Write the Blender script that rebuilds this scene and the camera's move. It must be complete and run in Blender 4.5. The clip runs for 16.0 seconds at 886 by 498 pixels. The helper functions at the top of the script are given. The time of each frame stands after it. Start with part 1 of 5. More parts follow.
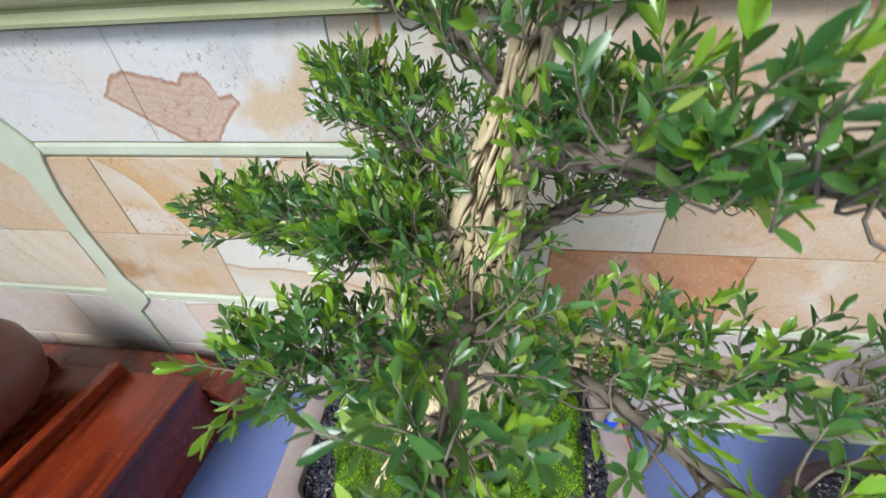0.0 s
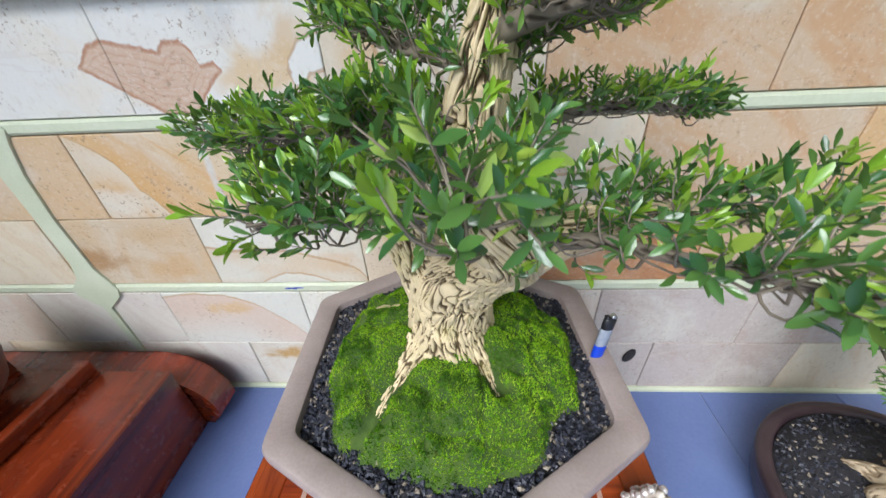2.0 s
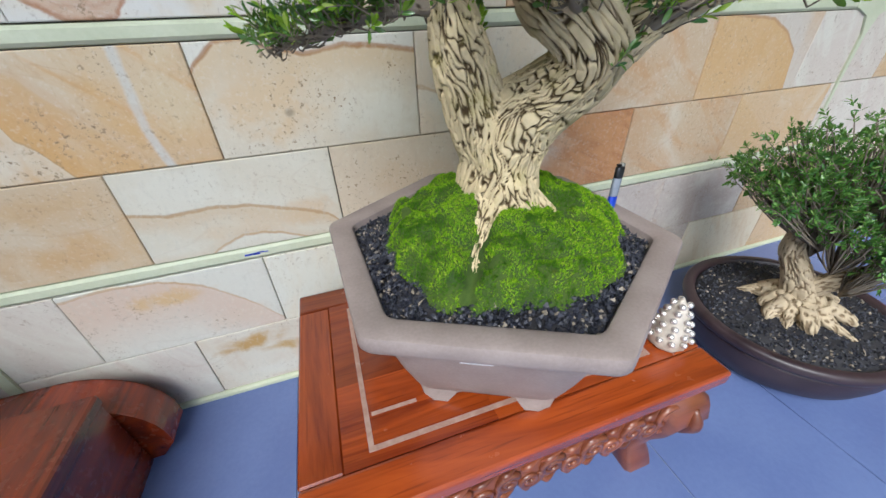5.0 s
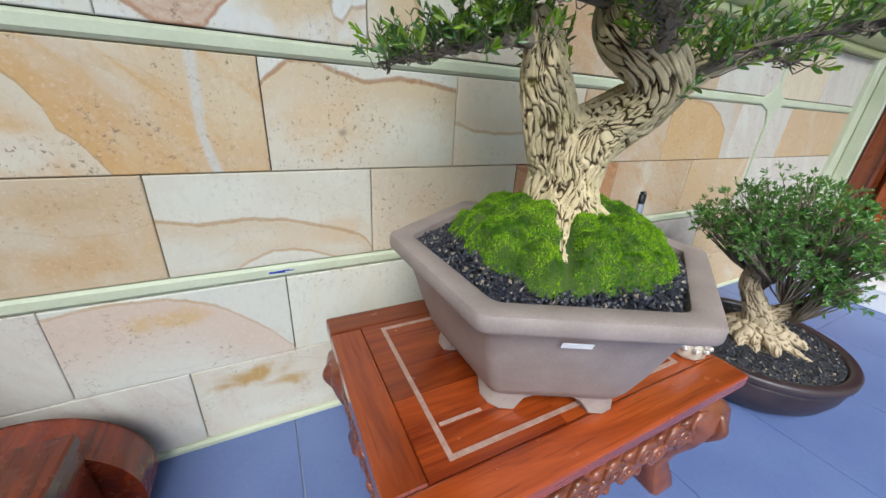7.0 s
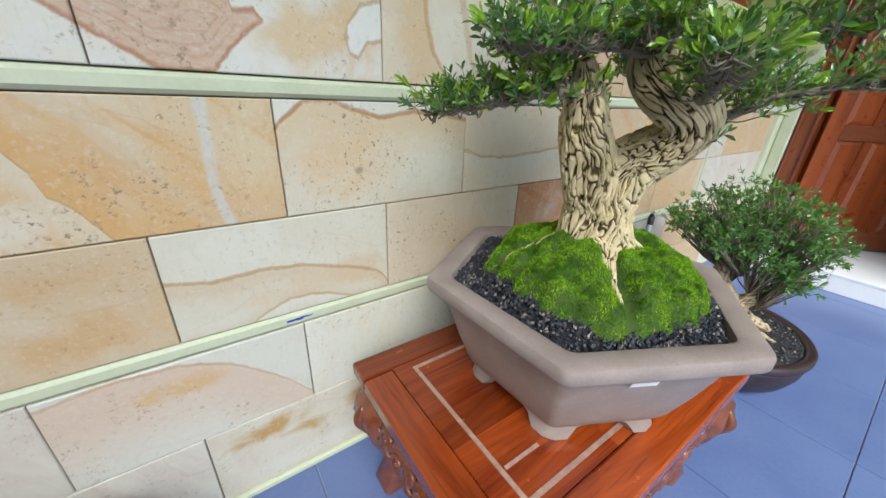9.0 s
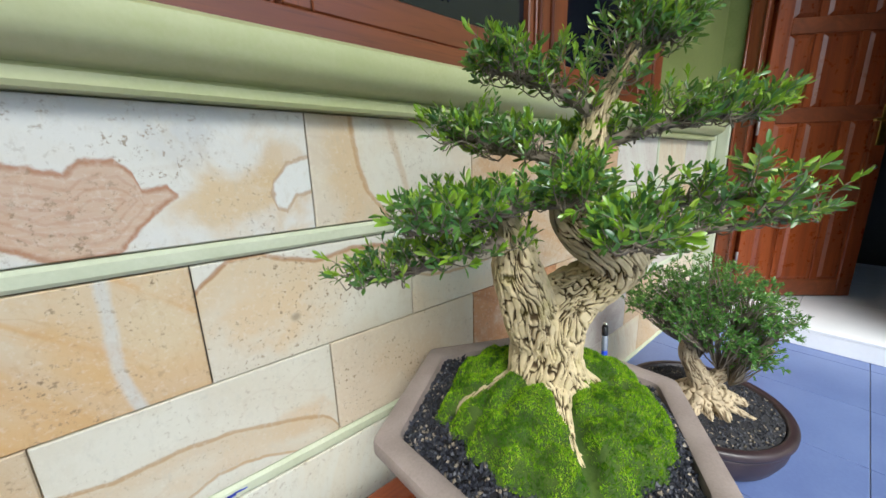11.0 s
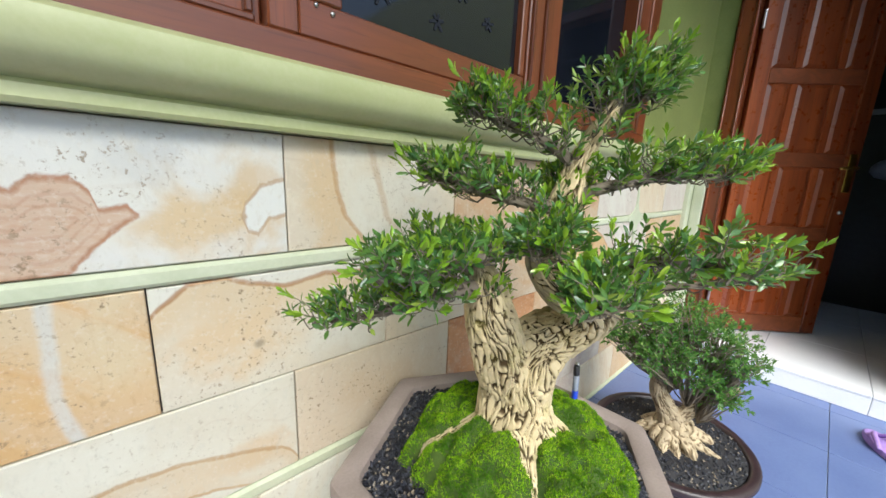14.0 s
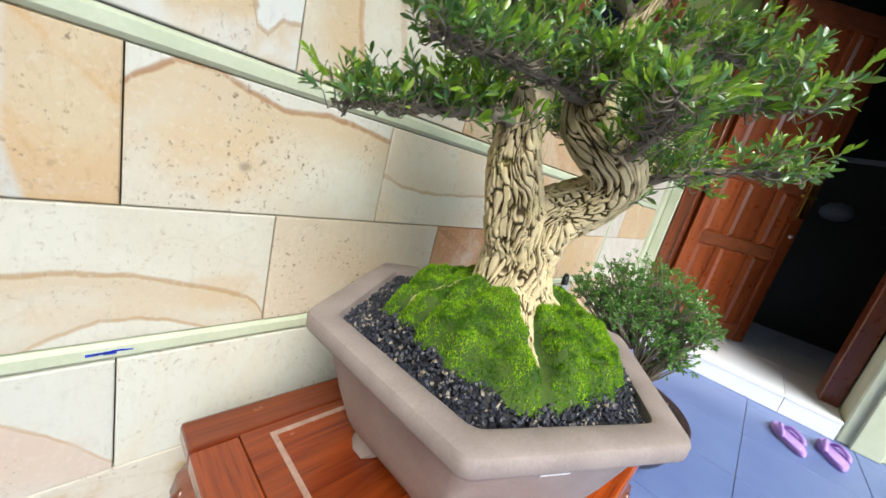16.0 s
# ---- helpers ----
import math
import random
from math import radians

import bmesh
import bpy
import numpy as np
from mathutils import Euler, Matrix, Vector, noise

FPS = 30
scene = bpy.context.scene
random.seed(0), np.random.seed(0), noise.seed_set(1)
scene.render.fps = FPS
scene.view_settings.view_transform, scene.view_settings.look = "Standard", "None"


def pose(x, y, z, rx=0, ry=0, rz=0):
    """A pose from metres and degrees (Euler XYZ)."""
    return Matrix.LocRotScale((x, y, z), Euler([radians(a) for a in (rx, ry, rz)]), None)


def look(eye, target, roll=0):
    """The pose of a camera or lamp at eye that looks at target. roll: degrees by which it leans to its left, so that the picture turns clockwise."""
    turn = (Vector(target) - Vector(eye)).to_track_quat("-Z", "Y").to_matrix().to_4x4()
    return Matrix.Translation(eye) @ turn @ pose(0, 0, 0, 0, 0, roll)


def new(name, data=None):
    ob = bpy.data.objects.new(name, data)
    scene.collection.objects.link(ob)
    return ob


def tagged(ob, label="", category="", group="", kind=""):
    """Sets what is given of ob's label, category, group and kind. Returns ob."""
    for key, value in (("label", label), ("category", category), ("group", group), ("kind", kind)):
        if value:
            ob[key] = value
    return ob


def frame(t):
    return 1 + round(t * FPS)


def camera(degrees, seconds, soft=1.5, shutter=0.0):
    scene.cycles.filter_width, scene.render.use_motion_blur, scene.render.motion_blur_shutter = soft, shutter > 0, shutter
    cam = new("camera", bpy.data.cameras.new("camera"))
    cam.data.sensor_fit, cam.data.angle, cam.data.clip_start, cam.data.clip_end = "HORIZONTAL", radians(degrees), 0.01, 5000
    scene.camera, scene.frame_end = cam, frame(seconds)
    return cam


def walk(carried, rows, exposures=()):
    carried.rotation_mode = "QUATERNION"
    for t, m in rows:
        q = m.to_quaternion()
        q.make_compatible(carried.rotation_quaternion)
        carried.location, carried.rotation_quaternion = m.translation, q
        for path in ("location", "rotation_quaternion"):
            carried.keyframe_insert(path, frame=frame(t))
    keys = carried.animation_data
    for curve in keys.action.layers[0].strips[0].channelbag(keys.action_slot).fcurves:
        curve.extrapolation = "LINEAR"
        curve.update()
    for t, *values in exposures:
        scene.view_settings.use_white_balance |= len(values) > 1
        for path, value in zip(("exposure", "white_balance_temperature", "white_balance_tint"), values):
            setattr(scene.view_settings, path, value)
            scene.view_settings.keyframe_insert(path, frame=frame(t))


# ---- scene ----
cam = camera(103.8, 16.0, soft=1.5, shutter=0.4)
PATH = [
    (0, (0.46, -0.618, 1.096), (0.214, 0.974, -0.089), -3.0),
    (0.5, (0.47, -0.638, 1.074), (0.216, 0.972, -0.086), -5.5),
    (1, (0.456, -0.659, 1.074), (0.254, 0.973, -0.064), -5.3),
    (1.5, (0.449, -0.684, 1.04), (0.289, 0.972, -0.071), -3.2),
    (2, (0.447, -0.7, 1.013), (0.326, 0.961, -0.094), -3.1),
    (2.5, (0.451, -0.716, 0.988), (0.364, 0.957, -0.104), -3.5),
    (3, (0.437, -0.724, 0.966), (0.471, 0.961, -0.11), -1.9),
    (3.5, (0.406, -0.738, 0.948), (0.508, 0.937, -0.14), -9.0),
    (4, (0.331, -0.758, 0.919), (0.571, 0.898, -0.177), -4.5),
    (4.5, (0.253, -0.765, 0.886), (0.706, 0.826, -0.239), -5.5),
    (5, (0.198, -0.77, 0.858), (0.702, 0.825, -0.238), -2.4),
    (7.3, (-0.035, -0.755, 0.79), (0.855, 0.862, 0.02), 3.6),
    (7.5, (-0.051, -0.751, 0.794), (0.859, 0.851, 0.017), 3.8),
    (8, (-0.079, -0.721, 0.805), (0.849, 0.863, 0.011), 5.7),
    (8.5, (-0.108, -0.688, 0.834), (0.881, 0.869, 0.063), 2.8),
    (9, (-0.117, -0.653, 0.858), (0.948, 0.837, 0.055), 2.4),
    (9.5, (-0.094, -0.638, 0.881), (1.044, 0.823, 0.126), 1.2),
    (10, (-0.072, -0.627, 0.911), (1.135, 0.814, 0.229), 0.5),
    (10.2, (-0.055, -0.628, 0.928), (1.155, 0.847, 0.326), 0.0),
    (12.3, (-0.016, -0.646, 1.005), (1.294, 0.81, 0.601), -1.6),
    (12.5, (-0.012, -0.65, 1.008), (1.302, 0.801, 0.597), -0.8),
    (13, (0.0, -0.646, 1.035), (1.287, 0.821, 0.596), 0.4),
    (13.5, (-0.009, -0.635, 1.033), (1.288, 0.83, 0.621), 0.5),
    (14, (-0.003, -0.626, 1.018), (1.313, 0.824, 0.612), 2.3),
    (14.5, (-0.002, -0.628, 0.992), (1.316, 0.813, 0.56), 3.5),
    (15, (0.0, -0.64, 0.939), (1.384, 0.747, 0.539), 5.9),
    (15.5, (-0.016, -0.628, 0.847), (1.386, 0.727, 0.402), 9.0),
    (16, (-0.04, -0.6, 0.802), (1.413, 0.692, 0.331), 14.6),
]
walk(cam, [(t, look(eye, target, roll)) for t, eye, target, roll in PATH],
     exposures=[(0.0, 1.06, 5700, 9), (2.5, 0.92, 5700, 9), (4.0, 0.74, 5700, 8), (9.0, 0.84, 5850, 3), (13.0, 1.08, 6050, 4), (15.0, 1.20, 6100, 4), (16.0, 1.22, 6100, 4)])

# ---- light ----
world = bpy.data.worlds.new("sky")
scene.world = world
world.use_nodes = True
wn = world.node_tree.nodes
sky = wn.new("ShaderNodeTexSky")
sky.sky_type, sky.sun_disc = "NISHITA", False
sky.sun_elevation, sky.sun_rotation = radians(49), radians(210)
sky.air_density, sky.dust_density = 1.0, 3.0
wn["Background"].inputs["Strength"].default_value = 0.115
world.node_tree.links.new(sky.outputs["Color"], wn["Background"].inputs["Color"])
sun_data = bpy.data.lights.new("sun", "SUN")
sun_data.energy, sun_data.angle, sun_data.color = 2.3, radians(40), (1.0, 0.96, 0.9)
sun = new("sun", sun_data)
sun.matrix_world = look((-1.9, -4.2, 5.4), (0.4, -0.3, 0.6))


# ---- materials ----
def nodes_of(name):
    m = bpy.data.materials.new(name)
    m.use_nodes = True
    nt = m.node_tree
    return m, nt, nt.nodes["Principled BSDF"]


def rgb(c):
    return (c[0], c[1], c[2], 1.0)


def math_node(nt, op, a, b=None, c=None, clamp=False):
    n = nt.nodes.new("ShaderNodeMath")
    n.operation, n.use_clamp = op, clamp
    for i, v in enumerate((a, b, c)):
        if v is None:
            continue
        if isinstance(v, (int, float)):
            n.inputs[i].default_value = v
        else:
            nt.links.new(v, n.inputs[i])
    return n.outputs[0]


def noise_node(nt, vec, scale, detail=4.0, rough=0.55, distortion=0.0):
    n = nt.nodes.new("ShaderNodeTexNoise")
    n.inputs["Scale"].default_value, n.inputs["Detail"].default_value = scale, detail
    n.inputs["Roughness"].default_value, n.inputs["Distortion"].default_value = rough, distortion
    if vec is not None:
        nt.links.new(vec, n.inputs["Vector"])
    return n.outputs["Fac"]


def mapping(nt, vec, scale=(1, 1, 1), rot=(0, 0, 0), loc=(0, 0, 0)):
    n = nt.nodes.new("ShaderNodeMapping")
    n.inputs["Scale"].default_value = scale
    n.inputs["Rotation"].default_value = [radians(a) for a in rot]
    n.inputs["Location"].default_value = loc
    nt.links.new(vec, n.inputs["Vector"])
    return n.outputs["Vector"]


def mix(nt, fac, a, b, mode="MIX"):
    n = nt.nodes.new("ShaderNodeMix")
    n.data_type, n.blend_type = "RGBA", mode
    for sock, v in ((n.inputs[0], fac), (n.inputs[6], a), (n.inputs[7], b)):
        if isinstance(v, (int, float)):
            sock.default_value = v
        elif isinstance(v, tuple):
            sock.default_value = rgb(v)
        else:
            nt.links.new(v, sock)
    return n.outputs[2]


def steps(nt, val, lo, hi):
    n = nt.nodes.new("ShaderNodeMapRange")
    n.interpolation_type = "SMOOTHSTEP"
    n.inputs["From Min"].default_value, n.inputs["From Max"].default_value = lo, hi
    nt.links.new(val, n.inputs["Value"])
    return n.outputs["Result"]


def bump(nt, bsdf, height, strength=0.3, dist=0.002):
    n = nt.nodes.new("ShaderNodeBump")
    n.inputs["Strength"].default_value, n.inputs["Distance"].default_value = strength, dist
    nt.links.new(height, n.inputs["Height"])
    nt.links.new(n.outputs["Normal"], bsdf.inputs["Normal"])


def position(nt):
    return nt.nodes.new("ShaderNodeNewGeometry").outputs["Position"]


def object_co(nt):
    return nt.nodes.new("ShaderNodeTexCoord").outputs["Object"]


def plain(name, a, b, rough=0.5, scale=20.0, fine=200.0, relief=0.15, metal=0.0, coat=0.0, spec=0.5):
    """A surface of two near colours, mottled at two scales, with fine relief."""
    m, nt, p = nodes_of(name)
    co = position(nt)
    big, small = noise_node(nt, co, scale, 5), noise_node(nt, co, fine, 3)
    fac = steps(nt, math_node(nt, "ADD", math_node(nt, "MULTIPLY", big, 0.7), math_node(nt, "MULTIPLY", small, 0.3)), 0.3, 0.7)
    nt.links.new(mix(nt, fac, a, b), p.inputs["Base Color"])
    r = math_node(nt, "ADD", math_node(nt, "MULTIPLY", big, 0.2), rough - 0.1)
    nt.links.new(r, p.inputs["Roughness"])
    p.inputs["Metallic"].default_value, p.inputs["Coat Weight"].default_value = metal, coat
    p.inputs["Specular IOR Level"].default_value = spec
    if relief:
        bump(nt, p, small, relief, 0.001)
    return m


def contour(nt, val, pts):
    """A value read off a smooth line through pts, pairs in rising order of the first."""
    lo, hi = pts[0][0], pts[-1][0]
    low, high = min(p[1] for p in pts), max(p[1] for p in pts) + 1e-4
    t = math_node(nt, "DIVIDE", math_node(nt, "SUBTRACT", val, lo), hi - lo, clamp=True)
    n = nt.nodes.new("ShaderNodeValToRGB")
    n.color_ramp.interpolation = "LINEAR"
    for k, (a, b) in enumerate(pts):
        at, v = (a - lo) / (hi - lo), (b - low) / (high - low)
        e = n.color_ramp.elements[0] if k == 0 else n.color_ramp.elements[-1] if k == len(pts) - 1 else n.color_ramp.elements.new(at)
        e.position, e.color = at, (v, v, v, 1.0)
    nt.links.new(t, n.inputs["Fac"])
    return math_node(nt, "ADD", math_node(nt, "MULTIPLY", n.outputs["Color"], high - low), low)


CREAM, PALE, OCHRE, RUST = (0.66, 0.58, 0.43), (0.66, 0.65, 0.56), (0.56, 0.39, 0.21), (0.32, 0.16, 0.075)


def sandstone(name, base, tint, amount=0.5, turn=0.0, stretch=6.0, features=(), speckle=0.25):
    """Honed sandstone: base and tint in stretched bands that follow turn (degrees), with ringed stains.
    features: ("curve" or "upright", contour, colour, width, low tone, weight, high tone, weight, fade),
    ("blob", upper contour, lower contour, fill, rim, streaks) or ("wash", x, z, rx, rz, fill, weight)."""
    m, nt, p = nodes_of(name)
    pos = position(nt)
    info = nt.nodes.new("ShaderNodeObjectInfo")
    shift = nt.nodes.new("ShaderNodeVectorMath")
    shift.operation = "SCALE"
    shift.inputs[0].default_value = (7.3, 3.1, 5.7)
    nt.links.new(info.outputs["Random"], shift.inputs["Scale"])
    addv = nt.nodes.new("ShaderNodeVectorMath")
    nt.links.new(pos, addv.inputs[0])
    nt.links.new(shift.outputs[0], addv.inputs[1])
    co = addv.outputs[0]
    turned = mapping(nt, mapping(nt, co, rot=(0, turn, 0)), scale=(stretch, 1.0, 1.3))
    bands = noise_node(nt, turned, 3.2, 6, 0.6, 0.9)
    fac = math_node(nt, "MULTIPLY", steps(nt, bands, 0.42, 0.66), amount)
    col = mix(nt, fac, base, tint)
    cloud = noise_node(nt, co, 5.0, 4, 0.6, 0.6)
    col = mix(nt, math_node(nt, "MULTIPLY", steps(nt, cloud, 0.5, 0.75), 0.55), col, PALE)
    # iron rings: thin brown lines along one level of a slow noise
    level = noise_node(nt, mapping(nt, co, scale=(1.0, 1.0, 2.2)), 2.3, 2, 0.5, 1.4)
    ring = math_node(nt, "SUBTRACT", 1.0, steps(nt, math_node(nt, "ABSOLUTE", math_node(nt, "SUBTRACT", level, 0.56)), 0.002, 0.012))
    col = mix(nt, math_node(nt, "MULTIPLY", ring, 0.18 * amount), col, RUST)
    sep = nt.nodes.new("ShaderNodeSeparateXYZ")
    nt.links.new(pos, sep.inputs[0])
    px, pz = sep.outputs["X"], sep.outputs["Z"]
    wob = math_node(nt, "SUBTRACT", noise_node(nt, pos, 14.0, 4, 0.55, 0.4), 0.5)
    rag = math_node(nt, "SUBTRACT", noise_node(nt, pos, 75.0, 3, 0.6), 0.5)
    for f in features:
        if f[0] in ("curve", "upright"):
            # a contour z(x), or x(z) for an upright one: a stained line with a tone on each side that fades away from it
            _, pts, colour, width, low, low_w, high, high_w, fade = f
            along, across = (px, pz) if f[0] == "curve" else (pz, px)
            off = math_node(nt, "SUBTRACT", across, contour(nt, along, pts))
            off = math_node(nt, "ADD", off, math_node(nt, "MULTIPLY", wob, 0.016))
            off = math_node(nt, "ADD", off, math_node(nt, "MULTIPLY", rag, 0.004))
            for tone, weight, sense in ((low, low_w, -1.0), (high, high_w, 1.0)):
                if weight:
                    away = math_node(nt, "MULTIPLY", off, sense)
                    here = math_node(nt, "MULTIPLY", steps(nt, away, -0.001, 0.002), math_node(nt, "SUBTRACT", 1.0, steps(nt, away, fade * 0.2, fade)))
                    here = math_node(nt, "MULTIPLY", here, math_node(nt, "ADD", 0.6, math_node(nt, "MULTIPLY", cloud, 0.7)), clamp=True)
                    col = mix(nt, math_node(nt, "MULTIPLY", here, weight), col, tone)
            if width:
                line = math_node(nt, "SUBTRACT", 1.0, steps(nt, math_node(nt, "ABSOLUTE", off), width * 0.25, width))
                line = math_node(nt, "MULTIPLY", line, math_node(nt, "ADD", 0.35, cloud), clamp=True)
                col = mix(nt, math_node(nt, "MULTIPLY", line, 0.85), col, colour)
        elif f[0] == "blob":
            # a stain between an upper and a lower contour, with a dark rim and streaks inside
            _, upper_pts, lower_pts, fill, rim, streaky = f
            under = math_node(nt, "SUBTRACT", contour(nt, px, upper_pts), pz)
            over = math_node(nt, "SUBTRACT", pz, contour(nt, px, lower_pts))
            near = math_node(nt, "MINIMUM", under, over)
            span = math_node(nt, "MINIMUM", math_node(nt, "SUBTRACT", px, upper_pts[0][0]), math_node(nt, "SUBTRACT", upper_pts[-1][0], px))
            near = math_node(nt, "MINIMUM", near, span)
            near = math_node(nt, "ADD", near, math_node(nt, "ADD", math_node(nt, "MULTIPLY", wob, 0.012), math_node(nt, "MULTIPLY", rag, 0.010)))
            inside = steps(nt, near, 0.0, 0.003)
            streak = noise_node(nt, mapping(nt, pos, rot=(0, 40, 0), scale=(3, 1, 12)), 9.0, 4, 0.6, 1.0)
            col = mix(nt, math_node(nt, "MULTIPLY", inside, math_node(nt, "ADD", 1.0 - streaky, math_node(nt, "MULTIPLY", streak, streaky)), clamp=True), col, fill)
            edge = math_node(nt, "SUBTRACT", 1.0, steps(nt, math_node(nt, "ABSOLUTE", math_node(nt, "SUBTRACT", near, 0.003)), 0.001, 0.006))
            col = mix(nt, math_node(nt, "MULTIPLY", edge, 0.7), col, rim)
            if streaky:
                inner = steps(nt, math_node(nt, "ABSOLUTE", math_node(nt, "SINE", math_node(nt, "MULTIPLY", near, 210.0))), 0.8, 1.0)
                col = mix(nt, math_node(nt, "MULTIPLY", math_node(nt, "MULTIPLY", inside, inner), 0.22), col, rim)
        else:
            _, x, z, rx, rz, fill, weight = f
            dx = math_node(nt, "DIVIDE", math_node(nt, "SUBTRACT", px, x), rx)
            dz = math_node(nt, "DIVIDE", math_node(nt, "SUBTRACT", pz, z), rz)
            d = math_node(nt, "SQRT", math_node(nt, "ADD", math_node(nt, "MULTIPLY", dx, dx), math_node(nt, "MULTIPLY", dz, dz)))
            d = math_node(nt, "ADD", d, math_node(nt, "MULTIPLY", wob, 2.4))
            soft = math_node(nt, "SUBTRACT", 1.0, steps(nt, d, 0.25, 1.15))
            col = mix(nt, math_node(nt, "MULTIPLY", soft, weight), col, fill)
    grain = noise_node(nt, co, 420.0, 2)
    pits = noise_node(nt, co, 105.0, 4, 0.75)
    mott = noise_node(nt, mapping(nt, co, rot=(0, turn, 0), scale=(2.2, 1, 1)), 48.0, 5, 0.7, 0.5)
    col = mix(nt, math_node(nt, "MULTIPLY", steps(nt, mott, 0.5, 0.72), 0.30), col, tuple(c * 0.72 for c in tint))
    col = mix(nt, math_node(nt, "MULTIPLY", steps(nt, noise_node(nt, co, 110.0, 3, 0.7), 0.52, 0.7), 0.22), col, (0.72, 0.70, 0.62))
    zone = steps(nt, noise_node(nt, co, 9.0, 2), 0.42, 0.62)
    col = mix(nt, math_node(nt, "MULTIPLY", math_node(nt, "MULTIPLY", steps(nt, pits, 0.565, 0.655), zone), min(1.0, speckle * 2.3)), col, (0.24, 0.17, 0.10))
    nt.links.new(col, p.inputs["Base Color"])
    nt.links.new(math_node(nt, "ADD", 0.42, math_node(nt, "MULTIPLY", cloud, 0.25)), p.inputs["Roughness"])
    p.inputs["Specular IOR Level"].default_value = 0.35
    bump(nt, p, math_node(nt, "ADD", math_node(nt, "MULTIPLY", grain, 0.4), pits), 0.25, 0.0012)
    return m


def wood(name, dark, light, axis=0, rough=0.3, coat=0.3, ring=14.0):
    """Varnished hardwood with grain along one axis (0, 1 or 2)."""
    m, nt, p = nodes_of(name)
    pos = position(nt)
    info = nt.nodes.new("ShaderNodeObjectInfo")
    shift = nt.nodes.new("ShaderNodeVectorMath")
    shift.operation = "SCALE"
    shift.inputs[0].default_value = (3.3, 4.1, 2.7)
    nt.links.new(info.outputs["Random"], shift.inputs["Scale"])
    addv = nt.nodes.new("ShaderNodeVectorMath")
    nt.links.new(pos, addv.inputs[0])
    nt.links.new(shift.outputs[0], addv.inputs[1])
    sc = [ring, ring, ring]
    sc[axis] = ring * 0.09
    g = noise_node(nt, mapping(nt, addv.outputs[0], scale=tuple(sc)), 1.0, 5, 0.6, 1.2)
    fine = [240.0, 240.0, 240.0]
    fine[axis] = 8.0
    pores = noise_node(nt, mapping(nt, addv.outputs[0], scale=tuple(fine)), 1.0, 2)
    col = mix(nt, steps(nt, g, 0.3, 0.7), dark, light)
    col = mix(nt, math_node(nt, "MULTIPLY", steps(nt, pores, 0.55, 0.75), 0.45), col, tuple(c * 0.45 for c in dark))
    hue = nt.nodes.new("ShaderNodeHueSaturation")
    nt.links.new(col, hue.inputs["Color"])
    nt.links.new(math_node(nt, "ADD", 0.75, math_node(nt, "MULTIPLY", info.outputs["Random"], 0.5)), hue.inputs["Value"])
    nt.links.new(hue.outputs["Color"], p.inputs["Base Color"])
    wear = noise_node(nt, pos, 30.0, 4)
    nt.links.new(math_node(nt, "ADD", rough - 0.12, math_node(nt, "MULTIPLY", wear, 0.25)), p.inputs["Roughness"])
    p.inputs["Coat Weight"].default_value, p.inputs["Coat Roughness"].default_value = coat, 0.15
    bump(nt, p, pores, 0.12, 0.0006)
    return m


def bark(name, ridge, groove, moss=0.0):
    """Old split bark: pale corky ridges and dark cracks that run along the limb; the dark colour follows the mesh
    relief.
    """
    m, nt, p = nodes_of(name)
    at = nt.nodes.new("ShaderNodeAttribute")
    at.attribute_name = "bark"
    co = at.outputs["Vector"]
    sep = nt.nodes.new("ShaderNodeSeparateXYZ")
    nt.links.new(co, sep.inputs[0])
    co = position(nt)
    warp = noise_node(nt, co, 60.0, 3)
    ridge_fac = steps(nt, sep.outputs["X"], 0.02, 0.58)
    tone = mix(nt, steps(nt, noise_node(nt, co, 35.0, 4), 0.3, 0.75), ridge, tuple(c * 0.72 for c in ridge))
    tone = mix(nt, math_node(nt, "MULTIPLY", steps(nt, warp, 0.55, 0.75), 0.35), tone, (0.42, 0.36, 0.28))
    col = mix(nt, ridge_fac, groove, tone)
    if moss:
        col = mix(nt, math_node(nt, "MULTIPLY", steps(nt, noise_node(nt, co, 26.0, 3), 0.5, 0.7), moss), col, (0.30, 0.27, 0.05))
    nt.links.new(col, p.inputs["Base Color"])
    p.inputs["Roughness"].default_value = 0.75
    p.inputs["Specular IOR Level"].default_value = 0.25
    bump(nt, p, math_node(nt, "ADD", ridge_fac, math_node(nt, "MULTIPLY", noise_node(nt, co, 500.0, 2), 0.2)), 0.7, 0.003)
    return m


def leaf_material(name, dark, light, young):
    m, nt, p = nodes_of(name)
    geo = nt.nodes.new("ShaderNodeNewGeometry")
    rnd = geo.outputs["Random Per Island"]
    col = mix(nt, rnd, dark, light)
    col = mix(nt, steps(nt, rnd, 0.86, 0.97), col, young)
    col = mix(nt, math_node(nt, "MULTIPLY", noise_node(nt, geo.outputs["Position"], 90.0, 2), 0.35), col, tuple(c * 0.6 for c in dark))
    nt.links.new(col, p.inputs["Base Color"])
    p.inputs["Roughness"].default_value = 0.20
    p.inputs["Specular IOR Level"].default_value = 0.75
    tr = nt.nodes.new("ShaderNodeBsdfTranslucent")
    nt.links.new(mix(nt, 0.5, col, young), tr.inputs["Color"])
    ms = nt.nodes.new("ShaderNodeMixShader")
    ms.inputs[0].default_value = 0.32
    nt.links.new(p.outputs[0], ms.inputs[1])
    nt.links.new(tr.outputs[0], ms.inputs[2])
    nt.links.new(ms.outputs[0], nt.nodes["Material Output"].inputs["Surface"])
    return m


